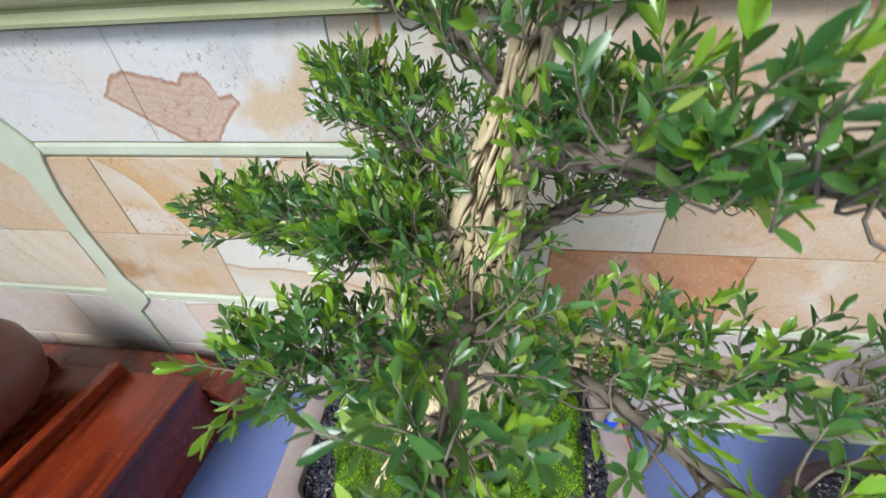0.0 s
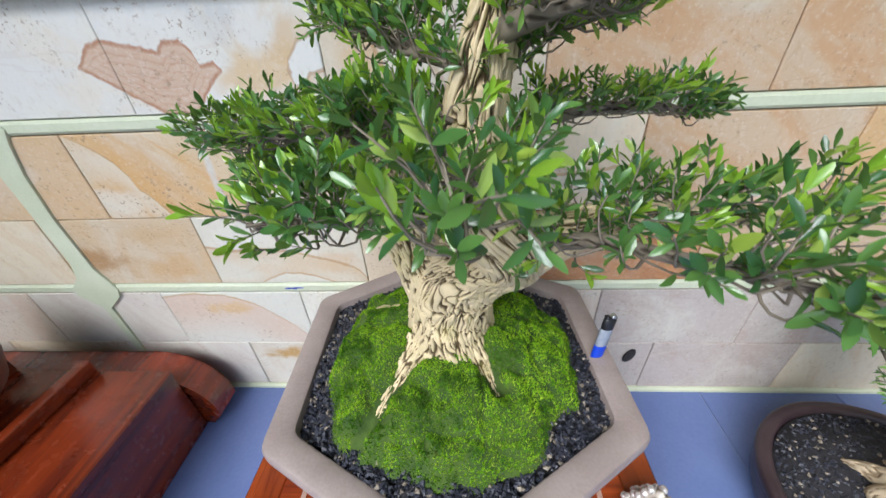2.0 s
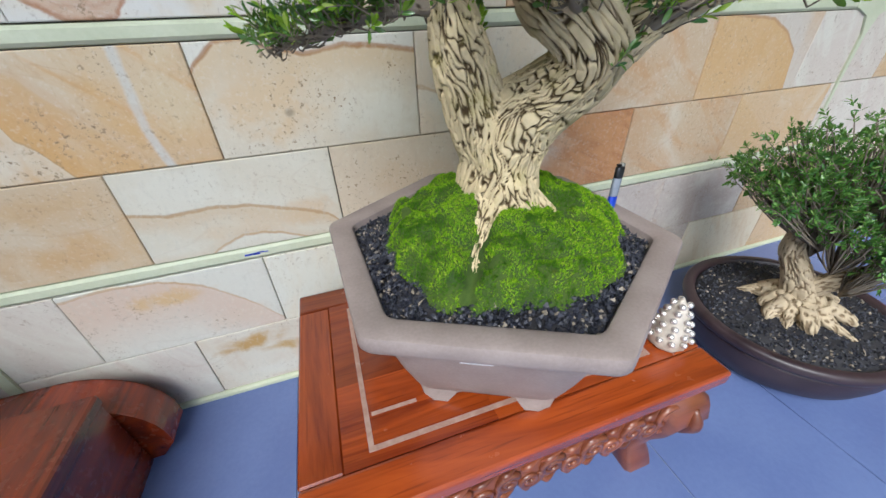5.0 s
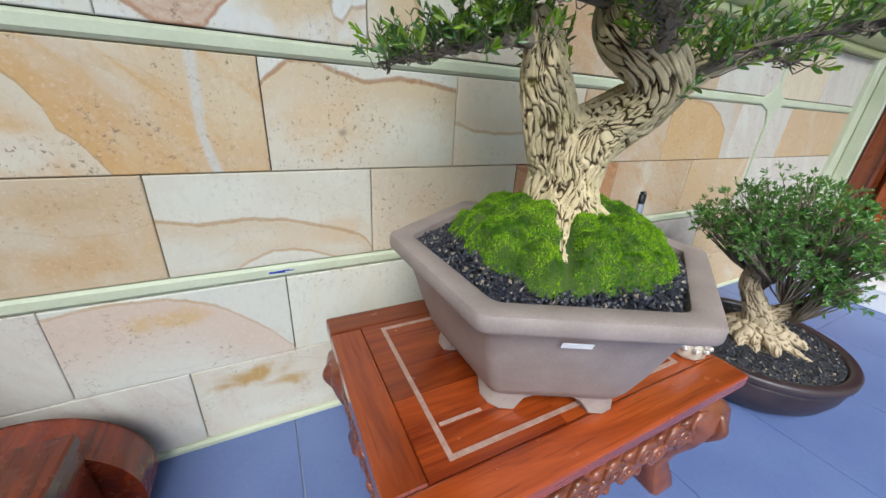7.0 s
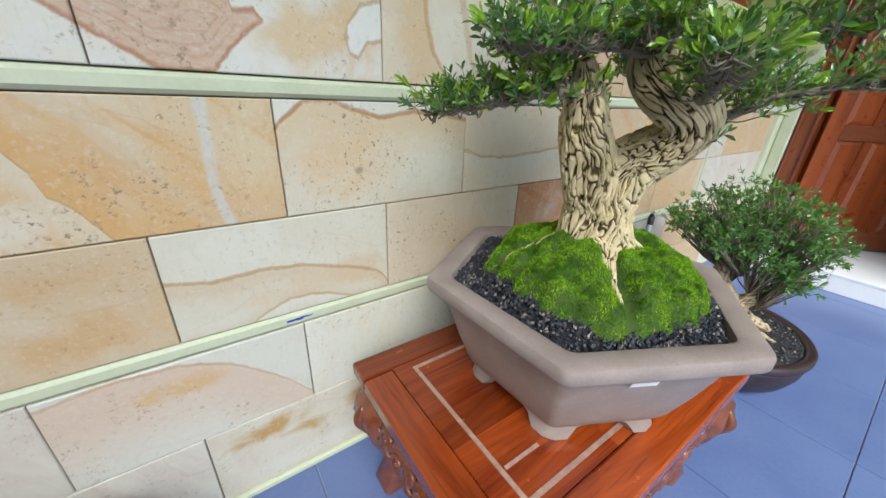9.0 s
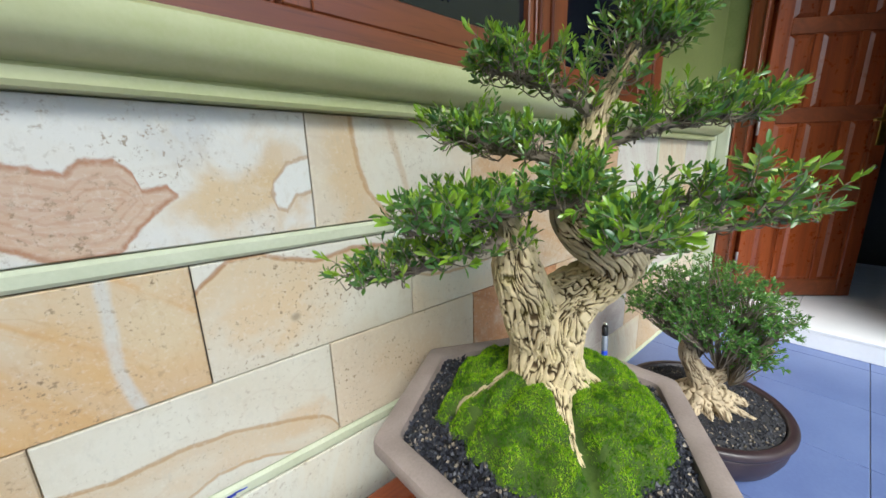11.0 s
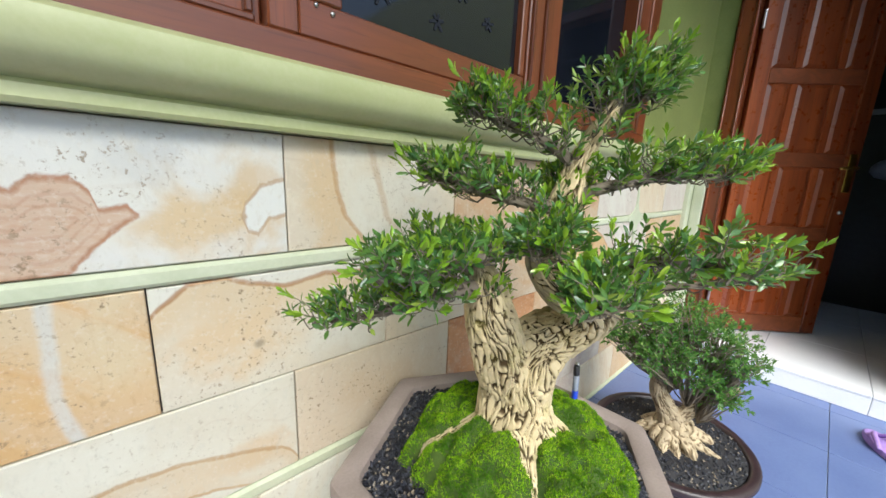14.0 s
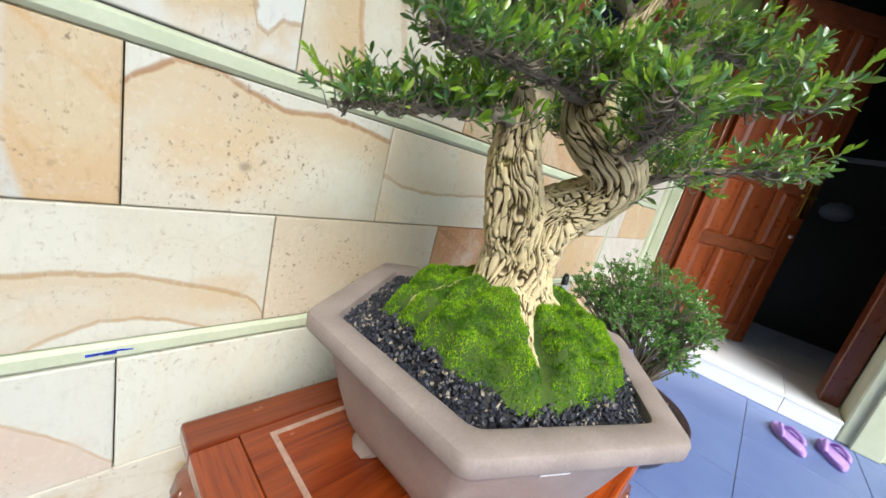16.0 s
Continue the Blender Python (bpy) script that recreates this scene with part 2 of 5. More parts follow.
def island(name, a, b, c, rough=0.6, drift=None):
    """Loose grains: each takes one of three tones."""
    m, nt, p = nodes_of(name)
    rnd = nt.nodes.new("ShaderNodeNewGeometry").outputs["Random Per Island"]
    col = mix(nt, rnd, a, b)
    col = mix(nt, steps(nt, rnd, 0.90, 0.94), col, c)
    p.inputs["Specular IOR Level"].default_value = 0.12 if drift else 0.5
    if drift:
        col = mix(nt, math_node(nt, "MULTIPLY", steps(nt, noise_node(nt, position(nt), 26.0, 4, 0.65), 0.46, 0.62), 0.85), col, drift)
        col = mix(nt, math_node(nt, "MULTIPLY", steps(nt, noise_node(nt, mapping(nt, position(nt), loc=(3, 1, 0)), 45.0, 3), 0.62, 0.74), 0.4), col, (0.13, 0.095, 0.03))
    nt.links.new(col, p.inputs["Base Color"])
    p.inputs["Roughness"].default_value = rough
    bump(nt, p, noise_node(nt, position(nt), 600.0, 2), 0.4, 0.0008)
    return m


MAT = {
    "mortar": plain("mortar_paint", (0.50, 0.54, 0.37), (0.60, 0.63, 0.47), 0.55, 8, 160, 0.2),
    "joint": plain("dark_joint_mortar", (0.055, 0.045, 0.035), (0.13, 0.11, 0.085), 0.9, 12, 160, 0.3),
    "green": plain("green_paint", (0.20, 0.24, 0.07), (0.26, 0.30, 0.10), 0.45, 6, 120, 0.12),
    "sill": plain("sill_paint", (0.44, 0.47, 0.22), (0.53, 0.55, 0.30), 0.4, 7, 140, 0.12),
    "tile_blue": plain("blue_floor_tile", (0.105, 0.145, 0.315), (0.135, 0.185, 0.37), 0.35, 5, 90, 0.06),
    "grout": plain("grout", (0.24, 0.27, 0.36), (0.32, 0.35, 0.42), 0.8, 20, 200, 0.3),
    "tile_white": plain("white_tile", (0.78, 0.80, 0.84), (0.84, 0.85, 0.88), 0.2, 4, 60, 0.03),
    "pot": plain("unglazed_pot_clay", (0.240, 0.192, 0.174), (0.335, 0.275, 0.250), 0.5, 14, 260, 0.2),
    "pot_dark": plain("dark_glazed_clay", (0.024, 0.014, 0.017), (0.044, 0.027, 0.031), 0.4, 16, 220, 0.15),
    "pot_red": plain("reddish_clay", (0.10, 0.032, 0.022), (0.15, 0.05, 0.035), 0.35, 12, 200, 0.12),
    "table": wood("varnished_table_wood", (0.11, 0.013, 0.003), (0.32, 0.058, 0.008), 0, 0.22, 0.6, 15),
    "table_y": wood("varnished_rail_wood", (0.11, 0.013, 0.003), (0.31, 0.056, 0.008), 1, 0.22, 0.6, 15),
    "carved": wood("carved_wood", (0.13, 0.032, 0.014), (0.23, 0.070, 0.030), 0, 0.35, 0.4, 18),
    "stand": wood("dark_stand_wood", (0.070, 0.009, 0.004), (0.25, 0.036, 0.007), 1, 0.25, 0.3, 16),
    "door": wood("door_wood", (0.15, 0.030, 0.008), (0.25, 0.058, 0.014), 2, 0.3, 0.4, 14),
    "frame": wood("window_frame_wood", (0.15, 0.042, 0.016), (0.23, 0.064, 0.022), 0, 0.35, 0.35, 14),
    "frame_z": wood("window_post_wood", (0.15, 0.042, 0.016), (0.23, 0.064, 0.022), 2, 0.35, 0.35, 14),
    "inlay": plain("worn_pale_inlay", (0.27, 0.15, 0.11), (0.42, 0.29, 0.23), 0.5, 60, 300, 0.2),
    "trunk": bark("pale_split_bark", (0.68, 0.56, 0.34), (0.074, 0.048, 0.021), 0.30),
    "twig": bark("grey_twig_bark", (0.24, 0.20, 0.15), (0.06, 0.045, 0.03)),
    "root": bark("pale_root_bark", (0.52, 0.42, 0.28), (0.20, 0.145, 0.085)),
    "leaf": leaf_material("boxwood_leaf", (0.028, 0.108, 0.034), (0.165, 0.335, 0.066), (0.42, 0.56, 0.10)),
    "leaf_young": leaf_material("young_boxwood_leaf", (0.20, 0.41, 0.025), (0.34, 0.53, 0.045), (0.46, 0.60, 0.09)),
    "leaf_small": leaf_material("small_dark_leaf", (0.040, 0.150, 0.035), (0.19, 0.39, 0.07), (0.38, 0.57, 0.14)),
    "moss": island("moss", (0.070, 0.200, 0.004), (0.27, 0.45, 0.008), (0.36, 0.46, 0.04), 0.85, (0.020, 0.078, 0.003)),
    "moss_base": plain("moss_bed", (0.022, 0.055, 0.004), (0.060, 0.100, 0.009), 0.9, 40, 300, 0.6),
    "grit": island("volcanic_grit", (0.008, 0.009, 0.014), (0.034, 0.036, 0.052), (0.24, 0.20, 0.15), 0.5),
    "soil": plain("dark_soil", (0.010, 0.010, 0.013), (0.028, 0.026, 0.029), 0.8, 60, 400, 0.6),
    "white": plain("white_resin", (0.42, 0.37, 0.30), (0.60, 0.54, 0.46), 0.4, 40, 200, 0.2),
    "bead": plain("pearl_bead", (0.62, 0.58, 0.54), (0.72, 0.68, 0.64), 0.2, 30, 200, 0.0, 0.6),
    "sticker": plain("white_sticker", (0.74, 0.74, 0.74), (0.82, 0.82, 0.82), 0.5, 60, 300, 0.05),
    "black": plain("black_plastic", (0.012, 0.012, 0.014), (0.02, 0.02, 0.024), 0.35, 30, 200, 0.05),
    "steel": plain("steel", (0.55, 0.55, 0.56), (0.65, 0.65, 0.66), 0.3, 40, 200, 0.03, 1.0),
    "brass": plain("brass", (0.62, 0.42, 0.10), (0.72, 0.52, 0.16), 0.35, 40, 200, 0.03, 1.0),
    "blue": plain("blue_plastic", (0.010, 0.035, 0.42), (0.015, 0.06, 0.55), 0.3, 40, 200, 0.02),
    "clear": plain("frosted_plastic", (0.24, 0.27, 0.33), (0.33, 0.36, 0.42), 0.12, 60, 300, 0.0, 0.0, 0.5),
    "glass": plain("dark_window_glass", (0.006, 0.008, 0.012), (0.010, 0.012, 0.018), 0.06, 4, 60, 0.0),
    "curtain": plain("dim_curtain", (0.009, 0.011, 0.018), (0.020, 0.023, 0.034), 0.9, 18, 120, 0.2),
    "purple": plain("purple_rubber", (0.30, 0.18, 0.50), (0.38, 0.25, 0.58), 0.6, 40, 200, 0.1),
    # near-black tone puts the unlit room's shade into its walls and ceiling
    "room_shade": plain("room_shade_colour", (0.03, 0.03, 0.032), (0.05, 0.05, 0.05), 0.8, 5, 60, 0.1),
    "grey": plain("grey_metal", (0.22, 0.23, 0.25), (0.30, 0.31, 0.33), 0.4, 20, 100, 0.05),
    "plaster": plain("ceiling_paint", (0.72, 0.72, 0.68), (0.78, 0.78, 0.74), 0.8, 5, 60, 0.1),
}


# ---- mesh helpers ----
def part(name, bm, material, parent=None, label=""):
    """Links a bmesh as one mesh object, under a thing or under a part."""
    me = bpy.data.meshes.new(name)
    bm.normal_update()
    bm.to_mesh(me)
    bm.free()
    return part_mesh(name, me, material, parent, label)


def part_mesh(name, me, material, parent=None, label=""):
    if not me.materials:
        me.materials.append(MAT[material] if isinstance(material, str) else material)
    ob = new(name, me)
    if parent is not None:
        ob.parent = parent
    return tagged(ob, label)


def thing(name, label, category, group="", kind="", at=(0, 0, 0), turn=0.0):
    e = new(name)
    e.empty_display_size = 0.05
    e.matrix_world = pose(*at, 0, 0, turn)
    return tagged(e, label, category, group, kind)


def box(bm, x0, x1, y0, y1, z0, z1, bevel=0.0, seg=1):
    r = bmesh.ops.create_cube(bm, size=1.0, matrix=Matrix.Translation(((x0 + x1) / 2, (y0 + y1) / 2, (z0 + z1) / 2))
                              @ Matrix.Diagonal((abs(x1 - x0), abs(y1 - y0), abs(z1 - z0), 1)))
    if bevel:
        edges = list({e for v in r["verts"] for e in v.link_edges})
        bmesh.ops.bevel(bm, geom=edges, offset=bevel, segments=seg, affect="EDGES", profile=0.5)
    return bm


def boxed(*a, **k):
    return box(bmesh.new(), *a, **k)


def smooth(ob, angle=40):
    for f in ob.data.polygons:
        f.use_smooth = True
    ob.data.set_sharp_from_angle(angle=radians(angle))
    return ob


def catmull(pts, n):
    """n points evenly in parameter along a smooth line through pts (rows of any width)."""
    p = np.array(pts, float)
    p = np.vstack([2 * p[0] - p[1], p, 2 * p[-1] - p[-2]])
    out = []
    for t in np.linspace(0, len(pts) - 1, n):
        i = min(int(t), len(pts) - 2)
        u = t - i
        a, b, c, d = p[i:i + 4]
        out.append(0.5 * ((2 * b) + (c - a) * u + (2 * a - 5 * b + 4 * c - d) * u * u + (3 * b - a - 3 * c + d) * u ** 3))
    return np.array(out)


def tube_arrays(pts, around, along, relief=None, cap=True):
    """Verts, faces and per-vert (crack, u, v) of a tapered tube; pts are rows (x, y, z, radius)."""
    line = catmull(pts, along)
    c, rad = line[:, :3], np.maximum(line[:, 3], 0.0004)
    tang = np.gradient(c, axis=0)
    tang /= np.linalg.norm(tang, axis=1)[:, None] + 1e-9
    s = np.concatenate([[0], np.cumsum(np.linalg.norm(np.diff(c, axis=0), axis=1))])
    ref = np.array((1.0, 0.0, 0.0)) if abs(tang[0][0]) < 0.8 else np.array((0.0, 1.0, 0.0))
    verts, marks = [], []
    for i in range(along):
        ref = ref - tang[i] * (ref @ tang[i])
        ref /= np.linalg.norm(ref)
        side = np.cross(tang[i], ref)
        for k in range(around):
            th = 2 * math.pi * k / around
            out = ref * math.cos(th) + side * math.sin(th)
            r, crack = rad[i], 1.0
            if relief:
                r, crack = relief(th, s[i], rad[i])
            verts.append(c[i] + out * r)
            marks.append((crack, th, s[i]))
    faces = [(i * around + k, i * around + (k + 1) % around, (i + 1) * around + (k + 1) % around, (i + 1) * around + k)
             for i in range(along - 1) for k in range(around)]
    if cap:
        faces.append(tuple((along - 1) * around + k for k in range(around)))
        faces.append(tuple(around - 1 - k for k in range(around)))
    return verts, faces, marks


def join_tubes(name, tubes, material, parent=None, label=""):
    verts, faces, marks = [], [], []
    for v, f, m in tubes:
        o = len(verts)
        verts += [tuple(p) for p in v]
        faces += [tuple(i + o for i in q) for q in f]
        marks += m
    me = bpy.data.meshes.new(name)
    me.from_pydata(verts, [], faces)
    at = me.attributes.new("bark", "FLOAT_VECTOR", "POINT")
    at.data.foreach_set("vector", [x for m in marks for x in m])
    me.polygons.foreach_set("use_smooth", [True] * len(me.polygons))
    return part_mesh(name, me, material, parent, label)


def simple_tube(pts, around=8, along=24):
    v, f, _ = tube_arrays(pts, around, along)
    bm = bmesh.new()
    vs = [bm.verts.new(p) for p in v]
    for q in f:
        bm.faces.new([vs[i] for i in q])
    for q in bm.faces:
        q.smooth = True
    return bm


def loft(rings, close_low=True, close_high=True, bm=None):
    """Joins rings of equal count into a skin."""
    bm = bm or bmesh.new()
    rows = [[bm.verts.new(p) for p in r] for r in rings]
    n = len(rows[0])
    for a, b in zip(rows, rows[1:]):
        for k in range(n):
            bm.faces.new((a[k], a[(k + 1) % n], b[(k + 1) % n], b[k]))
    if close_low:
        bm.faces.new(list(reversed(rows[0])))
    if close_high:
        bm.faces.new(rows[-1])
    return bm


def lathe(profile, n=40, sx=1.0, sy=1.0, cx=0.0, cy=0.0, wobble=0.0):
    rings = [[(cx + r * sx * math.cos(2 * math.pi * k / n), cy + r * sy * math.sin(2 * math.pi * k / n), z) for k in range(n)]
             for r, z in profile]
    bm = loft(rings)
    for f in bm.faces:
        f.smooth = True
    return bm


def extrude_x(profile, x0, x1):
    """A moulding along x; profile is (y, z) going round."""
    return loft([[(x0, y, z) for y, z in profile], [(x1, y, z) for y, z in profile]])


# ---- setting ----
WALL_L, WALL_R, DOOR_X, STEP_X = -2.6, 2.62, 2.68, 2.46
R1, R2, R3, R4, R5 = (0.013, 0.213), (0.213, 0.413), (0.445, 0.645), (0.645, 0.845), (0.877, 1.077)
wall_n = part("wall_north", boxed(WALL_L, DOOR_X, 0.012, 0.16, 0.0, 1.18), "joint")
tagged(wall_n, "porch wall base clad in cream and rust sandstone slabs", "wall", kind="structure")
upper = part("wall_above_window", boxed(WALL_L, DOOR_X, 0.012, 0.16, 2.6, 3.1), "green")
tagged(upper, "olive green painted wall above the window", "wall", kind="structure")
for a, b in ((1.72, DOOR_X), (WALL_L, -1.1)):
    tagged(part("wall_beside_window", boxed(a, b, 0.012, 0.16, 1.18, 2.6), "green"),
           "olive green painted plaster wall beside the window", "wall", kind="structure")

for z0, z1 in ((R2[1], R3[0]), (R4[1], R5[0])):
    prof = [(0.013, z0), (0.002, z0 + 0.002), (-0.003, z0 + 0.008), (-0.003, z1 - 0.008), (0.002, z1 - 0.002), (0.013, z1)]
    tagged(part("mortar_band", extrude_x(prof, WALL_L, WALL_R), "mortar"),
           "pale green painted mortar band between stone courses", "trim", kind="structure")
tagged(part("baseboard", extrude_x([(0.012, 0.0), (-0.010, 0.0), (-0.010, 0.010), (-0.004, 0.014), (0.012, 0.014)], WALL_L, WALL_R), "mortar"),
       "thin green painted strip at the foot of the wall", "baseboard", kind="structure")
# painted mortar runs: thin uprights that spread into stars where they cross the bands
RUN_L = [(-0.566, 0.014), (-0.566, 0.362), (-0.516, 0.404), (-0.507, 0.430), (-0.534, 0.500), (-0.540, 0.650), (-0.531, 0.760), (-0.512, 0.830), (-0.498, 0.860), (-0.522, 0.900), (-0.556, 0.950), (-0.564, 1.076),
         (-0.588, 1.076), (-0.602, 0.950), (-0.630, 0.900), (-0.640, 0.860), (-0.622, 0.835), (-0.590, 0.800), (-0.587, 0.520), (-0.602, 0.470), (-0.645, 0.430), (-0.638, 0.408), (-0.590, 0.362), (-0.588, 0.014)]
RUN_R = [(1.834, 0.446), (1.822, 0.640), (1.822, 0.780), (1.838, 0.828), (1.880, 0.850), (1.880, 0.872), (1.830, 0.895), (1.812, 0.930), (1.800, 1.076),
         (1.788, 1.076), (1.796, 0.930), (1.776, 0.895), (1.720, 0.872), (1.720, 0.850), (1.780, 0.828), (1.806, 0.780), (1.810, 0.640), (1.822, 0.446)]
for run in (RUN_L, RUN_R):
    bm = loft([[(x, 0.012, z) for x, z in run], [(x, -0.0035, z) for x, z in run], [(x * 0.98 + 0.02 * run[0][0], -0.0058, z) for x, z in run]])
    bmesh.ops.recalc_face_normals(bm, faces=bm.faces)
    tagged(part("mortar_post", bm, "mortar"), "upright pale green painted mortar joint in the stone wall", "trim", kind="structure")

# sill moulding under the window
cove = [(0.012, 1.078), (-0.030, 1.078), (-0.034, 1.084), (-0.034, 1.098), (-0.026, 1.104)]
cove += [(-0.026 - 0.052 * math.sin(a), 1.106 + 0.040 * (1 - math.cos(a))) for a in [radians(15 * k) for k in range(1, 7)]]
cove += [(-0.080, 1.156), (-0.077, 1.168), (-0.067, 1.176), (-0.050, 1.180), (-0.020, 1.182), (0.012, 1.182)]
sill = smooth(part("window_sill", extrude_x(cove, WALL_L, WALL_R - 0.06), "sill"), 30)
tagged(sill, "moulded olive green painted sill under the window", "sill", kind="structure")

# floor of blue tiles
floor = part("floor", boxed(-6.0, 8.0, -9.0, 0.16, -0.10, -0.004), "grout")
tagged(floor, "porch floor of matt blue-grey square tiles", "floor", kind="structure")
TILE = 0.40
tile_bm = bmesh.new()
box(tile_bm, -TILE / 2 + 0.0015, TILE / 2 - 0.0015, -TILE / 2 + 0.0015, TILE / 2 - 0.0015, -0.008, 0.0, 0.001)
tile_me = bpy.data.meshes.new("floor_tile")
tile_bm.to_mesh(tile_me)
tile_bm.free()
for i in range(-5, 7):
    for j in range(0, 7):
        if -0.023 + TILE * i > DOOR_X - 0.02:
            continue
        o = part_mesh("floor_tile", tile_me, "tile_blue", floor)
        o.location = (-0.023 + TILE * (i + 0.5), 0.012 - TILE * (j + 0.5), 0)

# door wall
tagged(part("wall_east", boxed(DOOR_X, DOOR_X + 0.14, -0.081, 0.16, 0, 3.1), "green"), "olive green plaster beside the door", "wall", kind="structure")
tagged(part("wall_east", boxed(DOOR_X, DOOR_X + 0.14, -4.5, -1.20, 0, 3.1), "green"), "olive green plaster wall past the door", "wall", kind="structure")
tagged(part("wall_over_door", boxed(DOOR_X, DOOR_X + 0.14, -1.20, -0.081, 2.30, 3.1), "green"), "olive green plaster above the door", "wall", kind="structure")
pil = bmesh.new()
box(pil, WALL_R - 0.045, DOOR_X + 0.006, -0.022, 0.011, 0, 1.18, 0.004)
box(pil, DOOR_X - 0.030, DOOR_X + 0.004, -0.083, -0.023, 0, 1.18, 0.006)
tagged(part("corner_trim", pil, "mortar"), "pale green painted corner trim between stone wall and door", "trim", kind="structure")
pil = bmesh.new()
box(pil, STEP_X + 0.02, DOOR_X + 0.002, -1.30, -1.125, 0, 3.1, 0.006)
box(pil, STEP_X - 0.005, STEP_X + 0.021, -1.27, -1.17, 0, 3.1, 0.004)
tagged(part("door_trim", pil, "mortar"), "pale green painted trim past the door frame", "trim", kind="structure")

# raised white-tiled threshold and the room behind
step = part("door_step", boxed(STEP_X + 0.020, 6.0, -1.120, -0.085, -0.05, 0.096), "grout")
tagged(step, "raised threshold of glossy white tiles", "step", kind="structure")
for i in range(0, 6):
    for j in range(0, 3):
        x0, y0 = STEP_X + 0.005 + 0.6 * i, -0.087 - 0.41 * j
        b = boxed(x0 + 0.001, x0 + 0.599, max(y0 - 0.409, -1.119), y0 - 0.001, 0.088, 0.102, 0.002)
        part("step_tile", b, "tile_white", step)
for j in range(0, 3):
    y0 = -0.087 - 0.41 * j
    part("riser_tile", boxed(STEP_X + 0.008, STEP_X + 0.019, max(y0 - 0.409, -1.119), y0 - 0.001, 0.001, 0.087, 0.002), "tile_white", step)
# room shell: its darkness is put into the colour as well as the enclosure
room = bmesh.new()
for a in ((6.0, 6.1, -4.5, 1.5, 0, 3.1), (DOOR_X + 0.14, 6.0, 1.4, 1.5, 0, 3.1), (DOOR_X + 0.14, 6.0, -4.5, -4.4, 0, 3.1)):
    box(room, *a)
tagged(part("room_wall", room, "room_shade"), "inner room walls behind the open door, coloured near black as unlit", "wall", kind="structure")
tagged(part("room_floor", boxed(DOOR_X + 0.14, 6.0, -4.4, 1.4, -0.05, 0.094), "tile_white"), "white tiled floor of the unlit room", "floor", kind="structure")
tagged(part("room_ceiling", boxed(DOOR_X + 0.14, 6.1, -4.5, 1.5, 3.1, 3.2), "room_shade"), "room ceiling, coloured near black for the unlit room", "ceiling", kind="structure")
# ceiling out of view, added and sized to hold back light from overhead
tagged(part("ceiling", boxed(WALL_L - 0.2, DOOR_X + 0.14, -1.8, 0.16, 3.1, 3.2), "plaster"), "unseen white porch ceiling added to cut light from overhead", "ceiling", kind="structure")
# unseen wall behind the opaque panes, in the same near-black shade colour
tagged(part("room_behind_window", boxed(WALL_L, DOOR_X, 1.0, 1.1, 0, 3.1), "room_shade"), "unseen room wall behind the window, coloured near black as unlit", "wall", kind="structure")
# side wall never in view, added to close the porch; blocks light from there
tagged(part("added_wall_west", boxed(WALL_L - 0.2, WALL_L, -3.5, 0.16, 0, 3.1), "green"), "unseen olive green side wall added to close the porch", "wall", kind="structure")

# ---- window ----
win = thing("window_1", "brown varnished wooden window with dark panes and a wooden panel", "window", kind="structure", at=(-0.012, 0, -0.017))


def bar(name, x0, x1, z0, z1, y0=-0.012, y1=0.075, mat="frame", bev=0.003, parent=None):
    return part(name, boxed(x0, x1, y0, y1, z0, z1, bev), mat, parent or win)


bar("bottom_rail", -1.10, 1.72, 1.200, 1.246, -0.018)
bar("top_rail", -1.10, 1.72, 2.55, 2.60, -0.018)
for x0, x1 in ((0.192, 0.238), (0.838, 0.985), (1.50, 1.72), (-1.10, -1.0), (-0.62, -0.56)):
    bar("window_post", x0, x1, 1.247, 2.549, -0.016, mat="frame_z")
for x in (0.850, 0.905, 1.512, 1.620):
    part("bead_moulding", simple_tube([(x, -0.018, 1.248, 0.007), (x, -0.018, 1.9, 0.007), (x, -0.018, 2.54, 0.007)], 8, 4), "frame_z", win)
sash = bar("window_sash", 0.240, 0.836, 1.249, 1.306, -0.010, 0.03)
bar("sash_stile", 0.240, 0.315, 1.307, 2.54, -0.010, 0.03, "frame_z")
bar("sash_stile", 0.815, 0.836, 1.307, 2.54, -0.010, 0.03, "frame_z")
bar("pane", 0.316, 0.814, 1.307, 2.54, 0.008, 0.012, "glass", 0)
bar("sash_rail", 0.987, 1.498, 1.249, 1.290, 0.020, 0.05)
bar("pane", 0.987, 1.498, 1.291, 2.54, 0.034, 0.038, "glass", 0)
for x0, x1 in ((-0.558, 0.190), (-0.998, -0.622)):
    bar("wooden_panel", x0, x1, 1.249, 2.54, 0.012, 0.04, "frame_z")
    bar("panel_moulding", x0 + 0.02, x1 - 0.012, 1.25, 1.262, -0.004, 0.013)
    bar("panel_moulding", x1 - 0.026, x1 - 0.014, 1.262, 2.54, -0.004, 0.013, "frame_z")
    for k in range(1, 3):
        xx = x0 + (x1 - x0) * k / 3
        bar("panel_groove", xx - 0.005, xx + 0.005, 1.262, 2.54, 0.004, 0.013, "frame_z")
for x in (0.268, 0.296):
    part("screw_head", lathe([(0.004, 0), (0.004, 0.002), (0.001, 0.003)], 10), "steel", win).matrix_local = pose(x, -0.011, 1.300 - 0.2 * (x - 0.268), 90, 0, 0)
random.seed(5)
